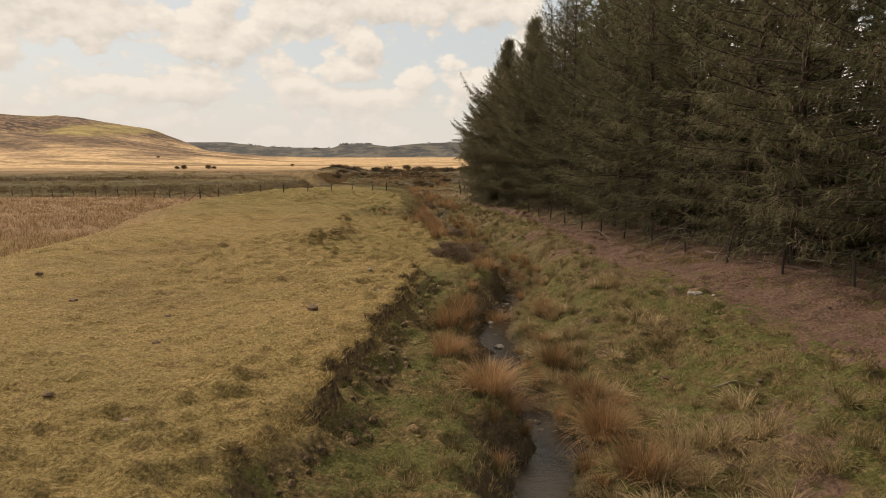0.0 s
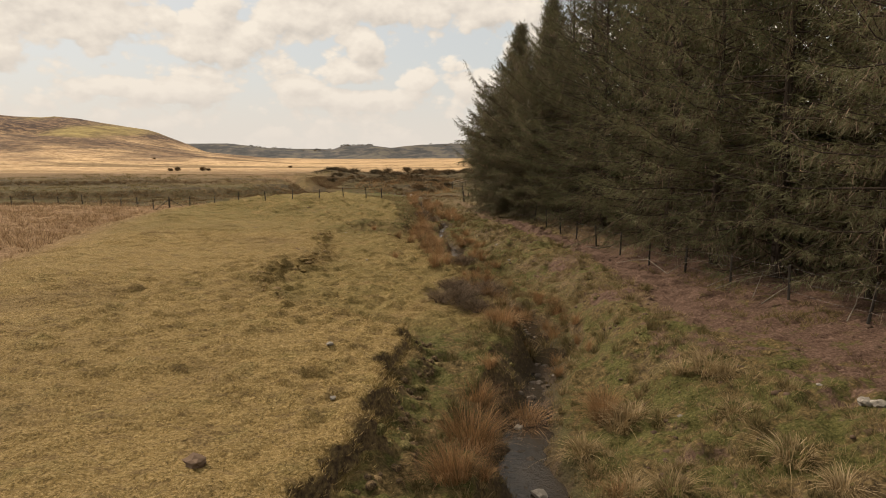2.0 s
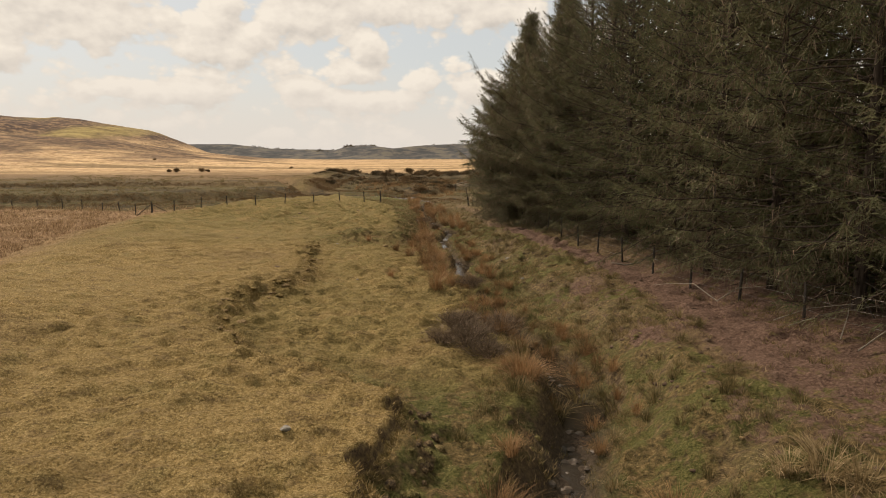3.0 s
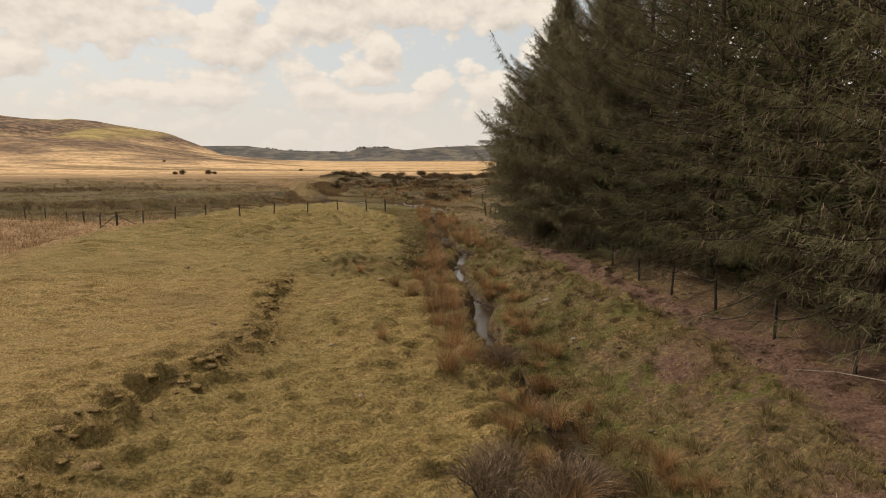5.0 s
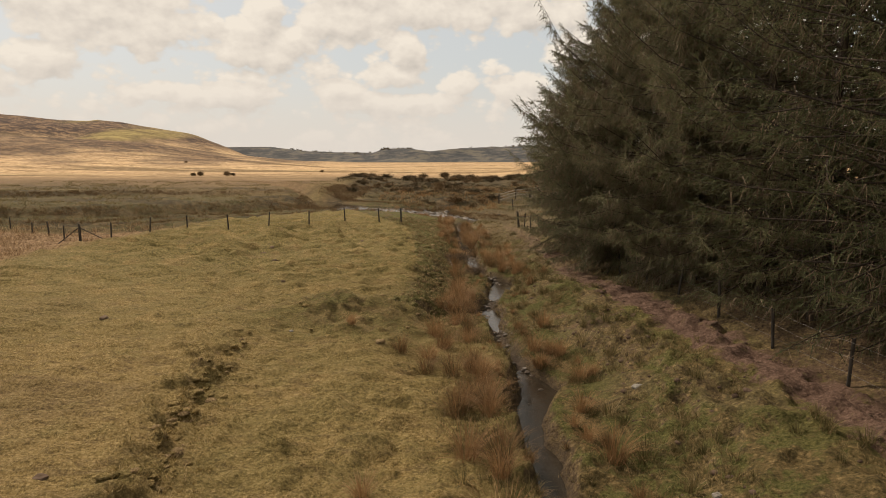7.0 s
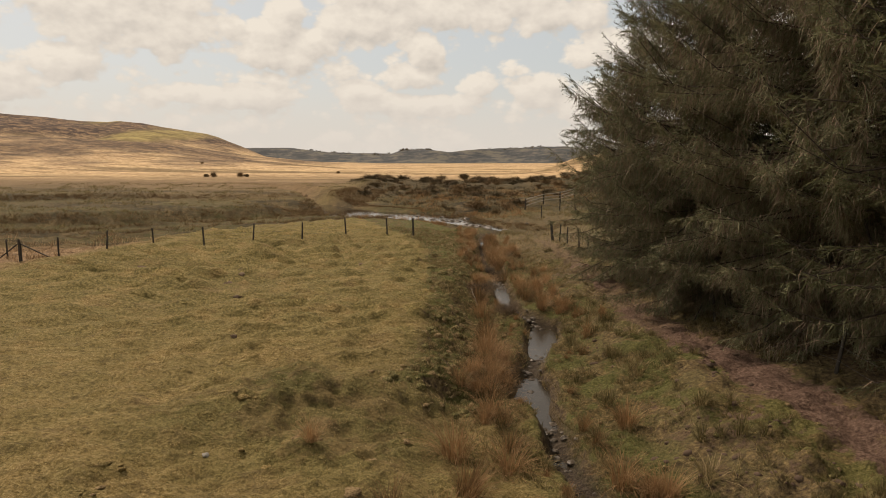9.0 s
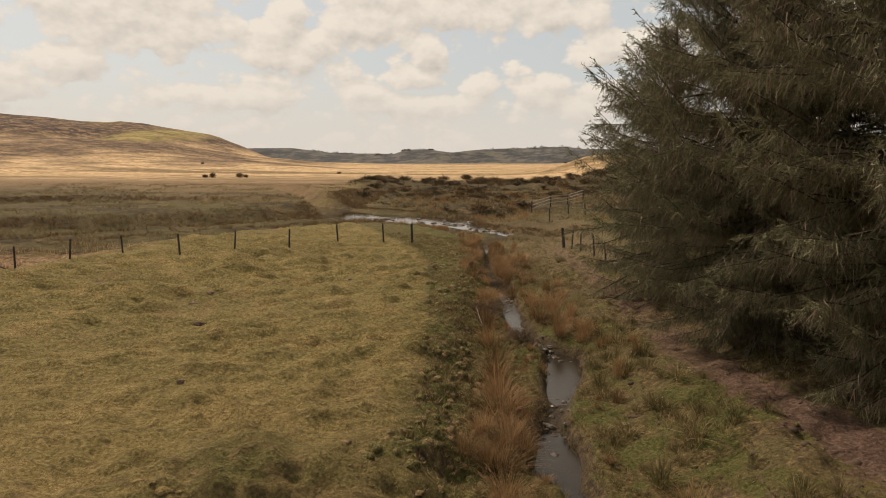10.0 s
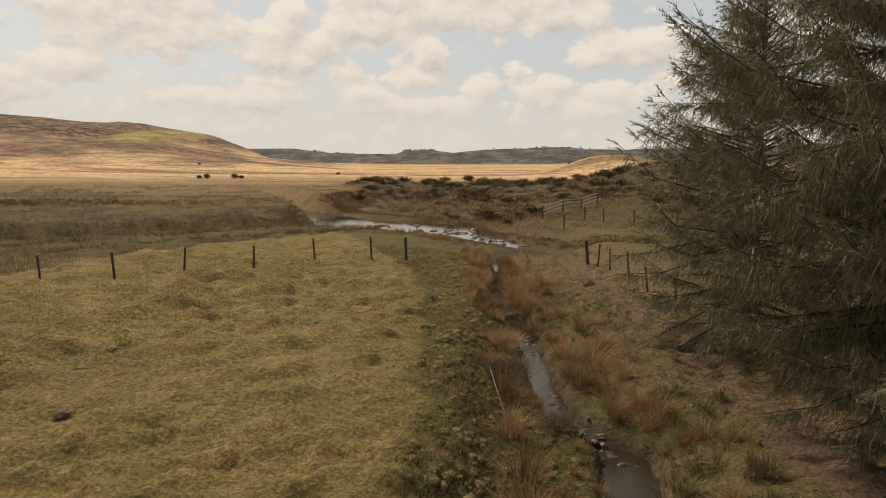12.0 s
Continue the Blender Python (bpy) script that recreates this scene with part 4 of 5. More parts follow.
field_line = [(-7.0, 81.6), (-8.7, 81.4), (-10.9, 79.2), (-13.2, 77.6), (-15.7, 76.2), (-18.2, 75.2), (-20.5, 73.9), (-22.5, 72.7), (-24.5, 71.6), (-26.3, 71.1)]
wire_fence("weathered post and wire fence closing the grazed field", "fences", field_line, 1.05, 0.05, (0.35, 0.62, 0.92), 3, extra={0: 1.5})
wire_fence("low post and wire fence across the rushy flat", "fences", spread([(-26.3, 71.2), (-33, 77.0), (-40, 81), (-60, 87), (-85, 92)], 3.4), 1.05, 0.055, (0.4, 0.9), 5)
wood_line = [(float(np.interp(y, FENCE_Y, FENCE_X)), y) for y in np.arange(5.0, 66.0, 2.9)]
wire_fence("old post and wire fence along the spruce wood", "fences", wood_line, 1.1, 0.045, (0.3, 0.65, 1.0), 7, 4.0)
wire_fence("leaning post and wire fence beside the track", "fences", [(4.6, 71.5), (4.2, 74.5), (3.8, 77.5), (3.6, 80.7), (3.1, 83.1), (2.7, 84.5), (2.3, 85.5)], 1.15, 0.05, (0.35, 0.7, 1.0), 9, 5.0, extra={6: 1.9})


# ---- rushes, tussocks and turf ----
def tuft_mesh(name, seed, count, tall, spread_r, width, mat, bend):
    """A tuft of arching blades, each a strip of three pieces."""
    rng = np.random.default_rng(seed)
    g, r = rng.uniform(0, 2 * np.pi, count), spread_r * np.sqrt(rng.uniform(0, 1, count))
    base = np.stack([r * np.cos(g), r * np.sin(g), np.full(count, -0.05)], 1)
    g2 = g + rng.normal(0, 0.5, count)
    out = np.stack([np.cos(g2), np.sin(g2), np.zeros(count)], 1)
    across = np.stack([-np.sin(g2), np.cos(g2), np.zeros(count)], 1)
    l = tall * rng.uniform(0.55, 1.15, count)
    lean = bend * rng.uniform(0.15, 1.2, count) * (0.4 + r / spread_r)
    rows = []
    for s, w in ((0, 1.0), (0.4, 0.9), (0.75, 0.6), (1.0, 0.0)):
        p = base + out * (l * lean * s ** 1.7)[:, None] + np.array([0, 0, 1.0]) * (l * (s - 0.45 * lean * s ** 2.4))[:, None]
        if w:
            rows += [p - across * width * w, p + across * width * w]
        else:
            rows.append(p)
    v = np.stack(rows, 1).reshape(-1, 3)
    f = np.array([[0, 1, 3], [0, 3, 2], [2, 3, 5], [2, 5, 4], [4, 5, 6]])
    faces = (np.arange(count)[:, None, None] * 7 + f[None]).reshape(-1, 3)
    return mesh_of(name, v, faces, mat, False)


def scatter_tufts(name, meshes, spots, label, category, group, seed):
    rng = np.random.default_rng(seed)
    for i, (x, y, size) in enumerate(spots):
        ob = new(name, meshes[int(rng.integers(len(meshes)))])
        tagged(ob, label, category, group)
        ob.matrix_basis = pose(x, y, float(land(x, y)), rng.normal(0, 6), rng.normal(0, 6), rng.uniform(0, 360)) @ Matrix.Diagonal((size, size, size * rng.uniform(0.85, 1.15), 1))


def rush_spots():
    rng = np.random.default_rng(8)
    # the big clumps, then smaller ones in bands along both banks
    spots = [(0.5, 20.2, 1.2), (1.9, 23.2, 0.9), (0.15, 18.4, 0.85), (0.95, 15.3, 1.1), (2.9, 16.7, 0.75), (1.8, 28.1, 0.9), (3.6, 22.6, 0.8), (1.0, 13.5, 1.1), (1.5, 14.6, 0.9), (3.3, 14.4, 0.8),
             (3.2, 12.4, 0.9), (0.7, 22.4, 0.9), (0.1, 15.9, 0.8), (3.4, 10.6, 0.9), (-0.3, 39.8, 1.1), (-0.4, 37.3, 1.05), (1.9, 38.6, 0.9), (-0.8, 45.1, 1.0), (-2.0, 48.3, 0.9), (-1.7, 49.3, 0.9),
             (1.1, 49.4, 0.9), (2.3, 41.2, 0.9), (2.1, 36.7, 1.0), (-1.5, 57.1, 1.15), (-1.6, 59.5, 1.1), (-1.4, 55.3, 1.1), (0.3, 67.4, 1.2), (1.5, 53.0, 0.9), (-2.1, 65.4, 1.15), (-1.0, 72.3, 1.3),
             (-0.2, 66.2, 1.1), (-1.7, 61.1, 1.2), (0.4, 64.6, 1.0), (1.2, 64.0, 1.05), (-0.4, 69.0, 1.1), (-0.7, 79.5, 1.3), (-4.5, 50.1, 0.6), (-2.4, 40.5, 0.6), (-1.1, 44.3, 1.0), (-0.8, 42.1, 1.1), (-0.2, 41.9, 0.95), (-0.4, 44.1, 0.8), (-2.0, 47.1, 0.9), (-1.3, 46.7, 0.9), (-2.8, 48.3, 0.8),
             (1.0, 50.6, 1.0), (1.7, 50.3, 0.9), (2.0, 43.3, 1.0), (1.75, 45.9, 0.8), (-1.95, 63.0, 1.1), (-2.0, 50.6, 1.05), (-1.45, 54.4, 1.05), (-1.6, 58.1, 1.15), (-2.3, 66.9, 1.1), (-1.0, 50.4, 0.95)]

    def band(y0, y1, count, side, reach, s0, s1):
        for _ in range(count):
            y = rng.uniform(y0, y1)
            x = float(np.interp(y, BROOK_Y, BROOK_X)) + side * (float(np.interp(y, BROOK_Y, BROOK_W)) + 0.28 + reach * rng.uniform(0, 1) ** 1.3)
            size = rng.uniform(s0, s1)
            # kept low where the open pools begin
            if 36 < y < 68 and any(abs(x - float(np.interp(y + k, BROOK_Y, BROOK_X))) < float(np.interp(y + k, BROOK_Y, BROOK_W)) + 0.15 for k in range(8)):
                size *= 0.4
            spots.append((x, y, size))
    band(8, 26, 16, 1, 1.4, 0.4, 0.75)
    band(8, 26, 12, -1, 1.1, 0.45, 0.8)
    band(26, 37, 12, 1, 1.2, 0.4, 0.8)
    band(27, 36.5, 26, -1, 1.3, 0.4, 0.8)
    band(27, 36.5, 12, 1, 1.0, 0.4, 0.75)
    band(37, 60, 62, -1, 1.4, 0.55, 0.95)
    band(37, 60, 24, 1, 1.1, 0.45, 0.8)
    band(60, 86, 56, -1, 1.2, 0.6, 1.0)
    band(74, 86, 26, 1, 0.5, 0.7, 1.1)
    band(60, 86, 44, 1, 2.1, 0.55, 1.0)
    return spots


BIG_RUSHES = [tuft_mesh("rush_tuft", 131 + k, 640, 0.80, 0.32, 0.0045, RUSH, 1.05) for k in range(3)]
RUSHES = [tuft_mesh("rush_tuft", 31 + k, 175, 0.78, 0.20, 0.0055, RUSH, 0.9) for k in range(6)]
scatter_tufts("rush_tuft", BIG_RUSHES, [(x, y, s * 1.12) for x, y, s in rush_spots()[:14]], "broad shaggy clump of dry orange-brown rushes", "rushes", "rush clumps along the brook", 14)
RUSH_SPOTS = sorted(rush_spots()[14:], key=lambda s: abs(s[1] - 34) - 60 * s[2])
scatter_tufts("rush_tuft", RUSHES, RUSH_SPOTS[:280], "clump of dry orange-brown rushes beside the brook", "rushes", "rush clumps along the brook", 12)


def rush_bed(spots):
    """The lesser rushes between the clumps, joined."""
    rng = np.random.default_rng(15)
    rows = []
    for x, y, s in spots:
        me = RUSHES[int(rng.integers(len(RUSHES)))]
        v = np.empty(len(me.vertices) * 3, np.float32)
        me.vertices.foreach_get("co", v)
        f = np.empty(len(me.polygons) * 3, np.int32)
        me.polygons.foreach_get("vertices", f)
        g = rng.uniform(0, 2 * math.pi)
        v = v.reshape(-1, 3) @ np.array([[math.cos(g), math.sin(g), 0], [-math.sin(g), math.cos(g), 0], [0, 0, 1.0]]) * s
        rows.append((v + np.array([x, y, float(land(x, y))]), f.reshape(-1, 3)))
    tagged(new("rush_bed", mesh_of("rush_bed", *joined(rows), RUSH, False)), "smaller dry rushes filling the banks of the brook", "rushes", kind="stuff")


rush_bed(RUSH_SPOTS[280:])



def herbage(name, label, category, mat, x, y, tall, blades_each, width, seed, bend=0.7, spread_r=0.06):
    """Many small tufts in one mesh; each blade is one thin triangle."""
    rng = np.random.default_rng(seed)
    n = len(x)
    z = land(x, y)
    bx, by, bz, bt = [np.repeat(v, blades_each) for v in (x, y, z, np.broadcast_to(tall, (n,)))]
    m = len(bx)
    g = rng.uniform(0, 2 * np.pi, m)
    r = spread_r * rng.uniform(0, 1, m)
    base = np.stack([bx + r * np.cos(g), by + r * np.sin(g), bz - 0.012], 1)
    way = unit(np.stack([np.cos(g) * bend * rng.uniform(0.1, 1.3, m), np.sin(g) * bend * rng.uniform(0.1, 1.3, m), np.ones(m)], 1))
    v, f = blades(base, way, bt * rng.uniform(0.6, 1.25, m), width * rng.uniform(0.7, 1.3, m), rng)
    return tagged(new(name, mesh_of(name, v, f, mat, False)), label, category, kind="stuff")


def grow_turf():
    rng = np.random.default_rng(60)
    # grazed field and shelf: thicker where the camera passes near
    y = 7 + 73 * rng.uniform(0, 1, 34000) ** 1.15
    x = -0.8 - np.abs(rng.normal(0, 7.5, 34000))
    ok = (x < np.interp(y, BROOK_Y, BROOK_X) - 1.2) & (x > -24)
    patch = fractal(x / 1.6, y / 1.1, 81, 3)
    ok &= rng.uniform(-0.5, 0.6, 34000) < patch + 0.25
    x, y = x[ok], y[ok]
    herbage("turf", "short grazed yellow-green turf with straw tips", "grass", TURF_BLADES, x, y, 0.045, 5, 0.006, 61, 1.0, 0.05)
    # rough bank grass on both sides of the brook
    y = 7 + 80 * rng.uniform(0, 1, 26000)
    s = rng.uniform(0, 1, 26000)
    bx = np.interp(y, BROOK_Y, BROOK_X)
    lo, hi = np.interp(y, EDGE_Y, EDGE_X) + 0.25, np.interp(y, FENCE_Y, FENCE_X) + 0.2
    lo = np.where((y > 26) & (y < 54), bx - 2.2, np.where(y < 26, lo + 1.2, lo))
    x = lo + (hi - lo) * s
    trod = np.exp(-((x - np.interp(y, TRACK_Y, TRACK_X)) / 1.2) ** 2)
    wet = np.abs(x - bx) < np.interp(y, BROOK_Y, BROOK_W) + 0.08
    ok = ~wet & (rng.uniform(0, 1, 26000) > trod * 1.05) & (fractal(x / 1.2, y / 1.2, 83, 3) > np.where(x > bx + 1.2, 0.06, -0.22))
    x, y = x[ok], y[ok]
    tall = np.clip(0.13 + 0.16 * fractal(x / 2.0, y / 2.0, 85, 2), 0.05, 0.30)
    herbage("bank_grass", "rough tussocky grass, green at the base and bleached at the tips", "grass", TUSSOCK, x, y, tall, 9, 0.010, 62, 0.9, 0.09)
    # dead straw-coloured grass on the near right bank
    y, x = 8.0 + 30 * rng.uniform(0, 1, 6500) ** 1.4, 2.6 + 6.0 * rng.uniform(0, 1, 6500) ** 1.3
    ok = (fractal((x + 0.3 * y) / 1.3, (y - 0.3 * x) / 1.5, 92, 3) > 0.10 - 0.30 * (1 - step(y, 16, 22)) * (1 - step(x, 5.5, 7.5))) & (x > np.interp(y, BROOK_Y, BROOK_X) + 0.8) & (x < np.interp(y, TRACK_Y, TRACK_X) - 0.7)
    herbage("dead_grass", "matted dead straw-coloured grass on the rough bank", "grass", STRAW, x[ok], y[ok], 0.16, 10, 0.006, 73, 1.3, 0.12)
    # short moss and grass matted over the lower left bank
    y = 52.5 + 33 * rng.uniform(0, 1, 2200)
    lo, hi = np.interp(y, EDGE_Y, EDGE_X) - 0.1, np.interp(y, BROOK_Y, BROOK_X) - 0.7
    x = lo + (hi - lo) * rng.uniform(0, 1, 2200)
    herbage("bank_moss", "short olive moss and grass matted over the bank", "moss", TUSSOCK, x, y, 0.075, 8, 0.011, 72, 1.5, 0.10)
    # turf hanging over the cut bank
    y = 8.5 + 18 * rng.uniform(0, 1, 700)
    x = np.interp(y, EDGE_Y, EDGE_X) + rng.normal(0.02, 0.12, 700)
    herbage("brink_grass", "shaggy turf hanging over the edge of the cut bank", "grass", TURF_BLADES, x, y, 0.10, 9, 0.009, 69, 1.6, 0.08)
    # long brown grass on the broken scarp across the field
    y = 27.0 + 19 * rng.uniform(0, 1, 900)
    x = np.interp(y, EDGE_Y, EDGE_X) + rng.normal(0.15, 0.45, 900)
    ok = fractal(x / 1.2, y / 1.2, 86, 2) > -0.1
    herbage("scarp_grass", "long bleached grass on the broken turf scarp", "grass", TURF_BLADES, x[ok], y[ok], 0.10, 8, 0.009, 70, 1.4, 0.12)
    # dry rushes of the low flat left of the field, and of the flood plain
    y = 30 + 55 * rng.uniform(0, 1, 5200)
    x = np.interp(y, [10, 37, 47, 60, 78], [-20, -18.6, -21.5, -24, -25]) - 1.5 - np.abs(rng.normal(0, 16, 5200))
    ok = fractal(x / 3, y / 2, 87, 3) > -0.15
    herbage("marsh_rush", "bleached reddish-brown rushes covering the wet flat", "rushes", MARSH_RUSH, x[ok], y[ok], 0.40, 8, 0.016, 63, 0.6, 0.22)
    y = 88 + 70 * rng.uniform(0, 1, 6500) ** 1.3
    x = -80 + 106 * rng.uniform(0, 1, 6500)
    ok = (to_line(x, y, RIVER) > 3.0) & (fractal(x / 4, y / 3, 89, 3) > 0.02) & ~((y < 97) & (x > -24) & (x < -4))
    herbage("plain_grass", "rough brown grass of the flood plain", "grass", TUSSOCK, x[ok], y[ok], 0.34, 9, 0.024, 64, 1.1, 0.36)
    # heather and sedge on the cut banks of the old channel, and low heath over the far bank
    x, y = -80 + 74 * rng.uniform(0, 1, 30000), 84 + 60 * rng.uniform(0, 1, 30000)
    cut = land(x, y, True)[1]["cut"]
    ok = (cut > 0.3) & (to_line(x, y, RIVER) > 2.5)
    herbage("bank_heather", "dark heather and sedge hanging on the old river bank", "heather", GORSE, x[ok][:3600], y[ok][:3600], 0.42, 9, 0.020, 67, 1.0, 0.30)
    y = 106 + 110 * rng.uniform(0, 1, 5200) ** 1.3
    left = np.interp(y, [105, 112, 120, 160, 230], [3, -7, -18, -30, -44])
    x = left + (60 - left) * rng.uniform(0, 1, 5200)
    ok = (to_line(x, y, RIVER) > 7) & (fractal(x / 6, y / 6, 93, 3) > -0.12) & ~((x > 0) & (x < 14) & (y < 126))
    herbage("far_heath", "low brown heath mixed with dead grass beyond the river", "heather", GORSE, x[ok], y[ok], 0.40, 10, 0.030, 68, 1.0, 0.55)
    x, y = -16 + 40 * rng.uniform(0, 1, 2400), 97 + 62 * rng.uniform(0, 1, 2400)
    ok = (to_line(x, y, RIVER) > 3.0) & (fractal(x / 5, y / 5, 94, 2) > 0.06)
    herbage("far_rush", "patches of russet rushes on the rough ground past the river", "rushes", RUSH, x[ok], y[ok], 0.48, 12, 0.020, 71, 0.7, 0.35)
    # dark sedge along the far edge of the river
    line = np.array(RIVER[:8], float)
    s = np.concatenate([[0], np.cumsum(np.hypot(*np.diff(line, axis=0).T))])
    q = s[-1] * rng.uniform(0, 1, 900)
    x, y = np.interp(q, s, line[:, 0]), np.interp(q, s, line[:, 1])
    reach = np.interp(y, [92, 103, 106, 109, 114, 119, 130], [1.0, 1.3, 2.0, 4.9, 5.5, 3.2, 2.0]) + 1.6 * rng.uniform(0, 1, 900)
    herbage("river_sedge", "dark sedge and heather overhanging the river bank", "sedge", GORSE, x + 0.75 * reach, y + 0.6 * reach, 0.24, 9, 0.020, 74, 1.1, 0.25)
    # rush strip on the near side of the river
    x, y = -13 + 6.5 * rng.uniform(0, 1, 300), 98.5 + 2.0 * rng.uniform(0, 1, 300)
    herbage("river_rush", "strip of dry russet rushes beside the river", "rushes", RUSH, x, y, 0.38, 12, 0.014, 65, 0.5, 0.18)


grow_turf()


def hummocks():
    """Low mossy lumps crowding the banks, one mesh."""
    rng = np.random.default_rng(66)
    bm = bmesh.new()
    bmesh.ops.create_icosphere(bm, subdivisions=2, radius=1.0)
    unit_v = np.array([v.co[:] for v in bm.verts])
    unit_f = np.array([[v.index for v in f.verts] for f in bm.faces])
    bm.free()
    low = unit_v[:, 2] < -0.2
    keep = ~low[unit_f].all(1)
    unit_f = unit_f[keep]
    spots = []
    for count, y0, y1, kind in ((1000, 53, 84, "left"), (60, 9, 26, "left"), (260, 12, 84, "right")):
        for _ in range(count):
            y = rng.uniform(y0, y1)
            bx = float(np.interp(y, BROOK_Y, BROOK_X))
            if kind == "left":
                x = rng.uniform(float(np.interp(y, EDGE_Y, EDGE_X)) + 0.15, bx - 0.75)
            else:
                x = rng.uniform(bx + 0.9, float(np.interp(y, TRACK_Y, TRACK_X)) - 0.6)
            spots.append((x, y, rng.uniform(0.06, 0.14) * (1.0 if kind == "left" else 0.7)))
    parts = []
    for k, (x, y, s) in enumerate(spots):
        bumps = 1 + 0.45 * fractal(unit_v[:, 0] * 1.7 + k * 3.1, unit_v[:, 1] * 1.7 + unit_v[:, 2] * 1.3, 101, 2)
        v = unit_v * bumps[:, None] * s * np.array([1.0, rng.uniform(0.8, 1.3), rng.uniform(0.55, 0.9)])
        parts.append((v + np.array([x, y, float(land(x, y)) - 0.35 * s]), unit_f))
    me = mesh_of("moss_hummock", *joined(parts), HUMMOCK)
    tagged(new("moss_hummock", me), "mossy olive-brown hummocks crowding the brook's banks", "moss", kind="stuff")


hummocks()
TUFTS = [tuft_mesh("grass_tussock", 51 + k, 80, 0.36, 0.14, 0.006, TUSSOCK, 1.0) for k in range(5)]


def tussock_spots():
    rng = np.random.default_rng(52)
    spots = []
    for _ in range(330):
        y = 9 + 71 * rng.uniform() ** 1.5
        bx, tx = float(np.interp(y, BROOK_Y, BROOK_X)), float(np.interp(y, TRACK_Y, TRACK_X))
        if rng.uniform() < 0.75:
            x = rng.uniform(bx + 0.6, tx - 0.5)
        else:
            x = bx - 0.6 - 1.5 * rng.uniform()
        spots.append((x, y, rng.uniform(0.5, 1.1)))
    return spots


def straw_spots():
    rng = np.random.default_rng(54)
    spots = []
    while len(spots) < 70:
        y = 8.3 + 15 * rng.uniform() ** 1.3
        x = float(np.interp(y, BROOK_Y, BROOK_X)) + 0.9 + 3.6 * rng.uniform() ** 1.2
        spots.append((x, y, rng.uniform(0.7, 1.5)))
    return spots


STRAW_TUFTS = [tuft_mesh("grass_tussock", 151 + k, 150, 0.40, 0.17, 0.0055, STRAW, 1.2) for k in range(4)]
scatter_tufts("straw_clump", STRAW_TUFTS, straw_spots(), "shaggy tussock of pale bleached grass", "grass", "straw clumps on the near bank", 55)
OLIVE = [(2.6, 28.2, 1.6), (3.4, 29.3, 1.9), (4.2, 30.6, 1.7), (4.0, 28.4, 1.5), (3.9, 32.0, 1.4), (3.3, 33.4, 1.5), (2.9, 35.0, 1.3), (1.5, 27.0, 1.5), (1.9, 29.6, 1.6), (2.4, 31.8, 1.3), (4.6, 27.0, 1.4), (2.3, 45.4, 1.3), (2.6, 43.4, 1.5), (1.9, 47.9, 1.2), (2.2, 40.6, 1.3), (3.1, 42.0, 1.2), (2.4, 50.4, 1.3), (3.0, 48.9, 1.2), (1.3, 54.2, 1.4), (2.2, 55.3, 1.5), (1.1, 56.4, 1.2), (1.9, 57.2, 1.5), (2.6, 58.3, 1.2), (1.0, 58.7, 1.3),
         (1.7, 59.6, 1.5), (2.3, 60.8, 1.3), (1.5, 61.6, 1.2), (1.9, 62.9, 1.4), (1.2, 64.4, 1.2), (0.3, 65.6, 1.1), (0.9, 52.7, 1.1), (2.9, 52.6, 1.1)]
scatter_tufts("sedge_clump", TUFTS, OLIVE, "large olive sedge clump leaning over the brook", "sedge", "sedge clumps by the brook", 56)
scatter_tufts("grass_tussock", TUFTS, tussock_spots(), "tussock of bleached grass on the rough bank", "grass", "tussocks on the banks", 53)


# ---- scrub ----
def bush_mesh(seed, wide, tall, count, mat, leaf, slim=0.2):
    """A low shrub: stems from one root and an uneven crown of small sprays."""
    rng = np.random.default_rng(seed)
    stems, tips = [], []
    for k in range(14):
        g, lean = rng.uniform(0, 2 * np.pi), rng.uniform(0.2, 1.0)
        end = np.array([math.cos(g) * wide * lean * 0.8, math.sin(g) * wide * lean * 0.8, tall * rng.uniform(0.55, 1.0) * (1.1 - 0.4 * lean)])
        mid = end * 0.5 + np.array([0, 0, tall * 0.12])
        stems.append(tube([np.array([0, 0, -0.1]), mid, end], [0.03, 0.018, 0.006], 3))
        tips += [end, mid * 1.15]
    tips = np.array(tips)
    at = tips[rng.integers(len(tips), size=count)] + rng.normal(0, 1, (count, 3)) * np.array([wide, wide, tall]) * 0.17
    at[:, 2] = np.maximum(at[:, 2], 0.03)
    way = unit(at * np.array([1, 1, 0.6]) + rng.normal(0, 0.4, (count, 3)) * max(wide, tall) + np.array([0, 0, tall * 0.5]))
    v, f = blades(at, way, leaf * rng.uniform(0.6, 1.3, count), leaf * slim, rng)
    stem_v, stem_f = joined(stems)
    tri = np.concatenate([stem_f[:, [0, 1, 2]], stem_f[:, [0, 2, 3]]])
    return mesh_of("bush", np.concatenate([stem_v, v]), np.concatenate([tri, f + len(stem_v)]), mat, False)


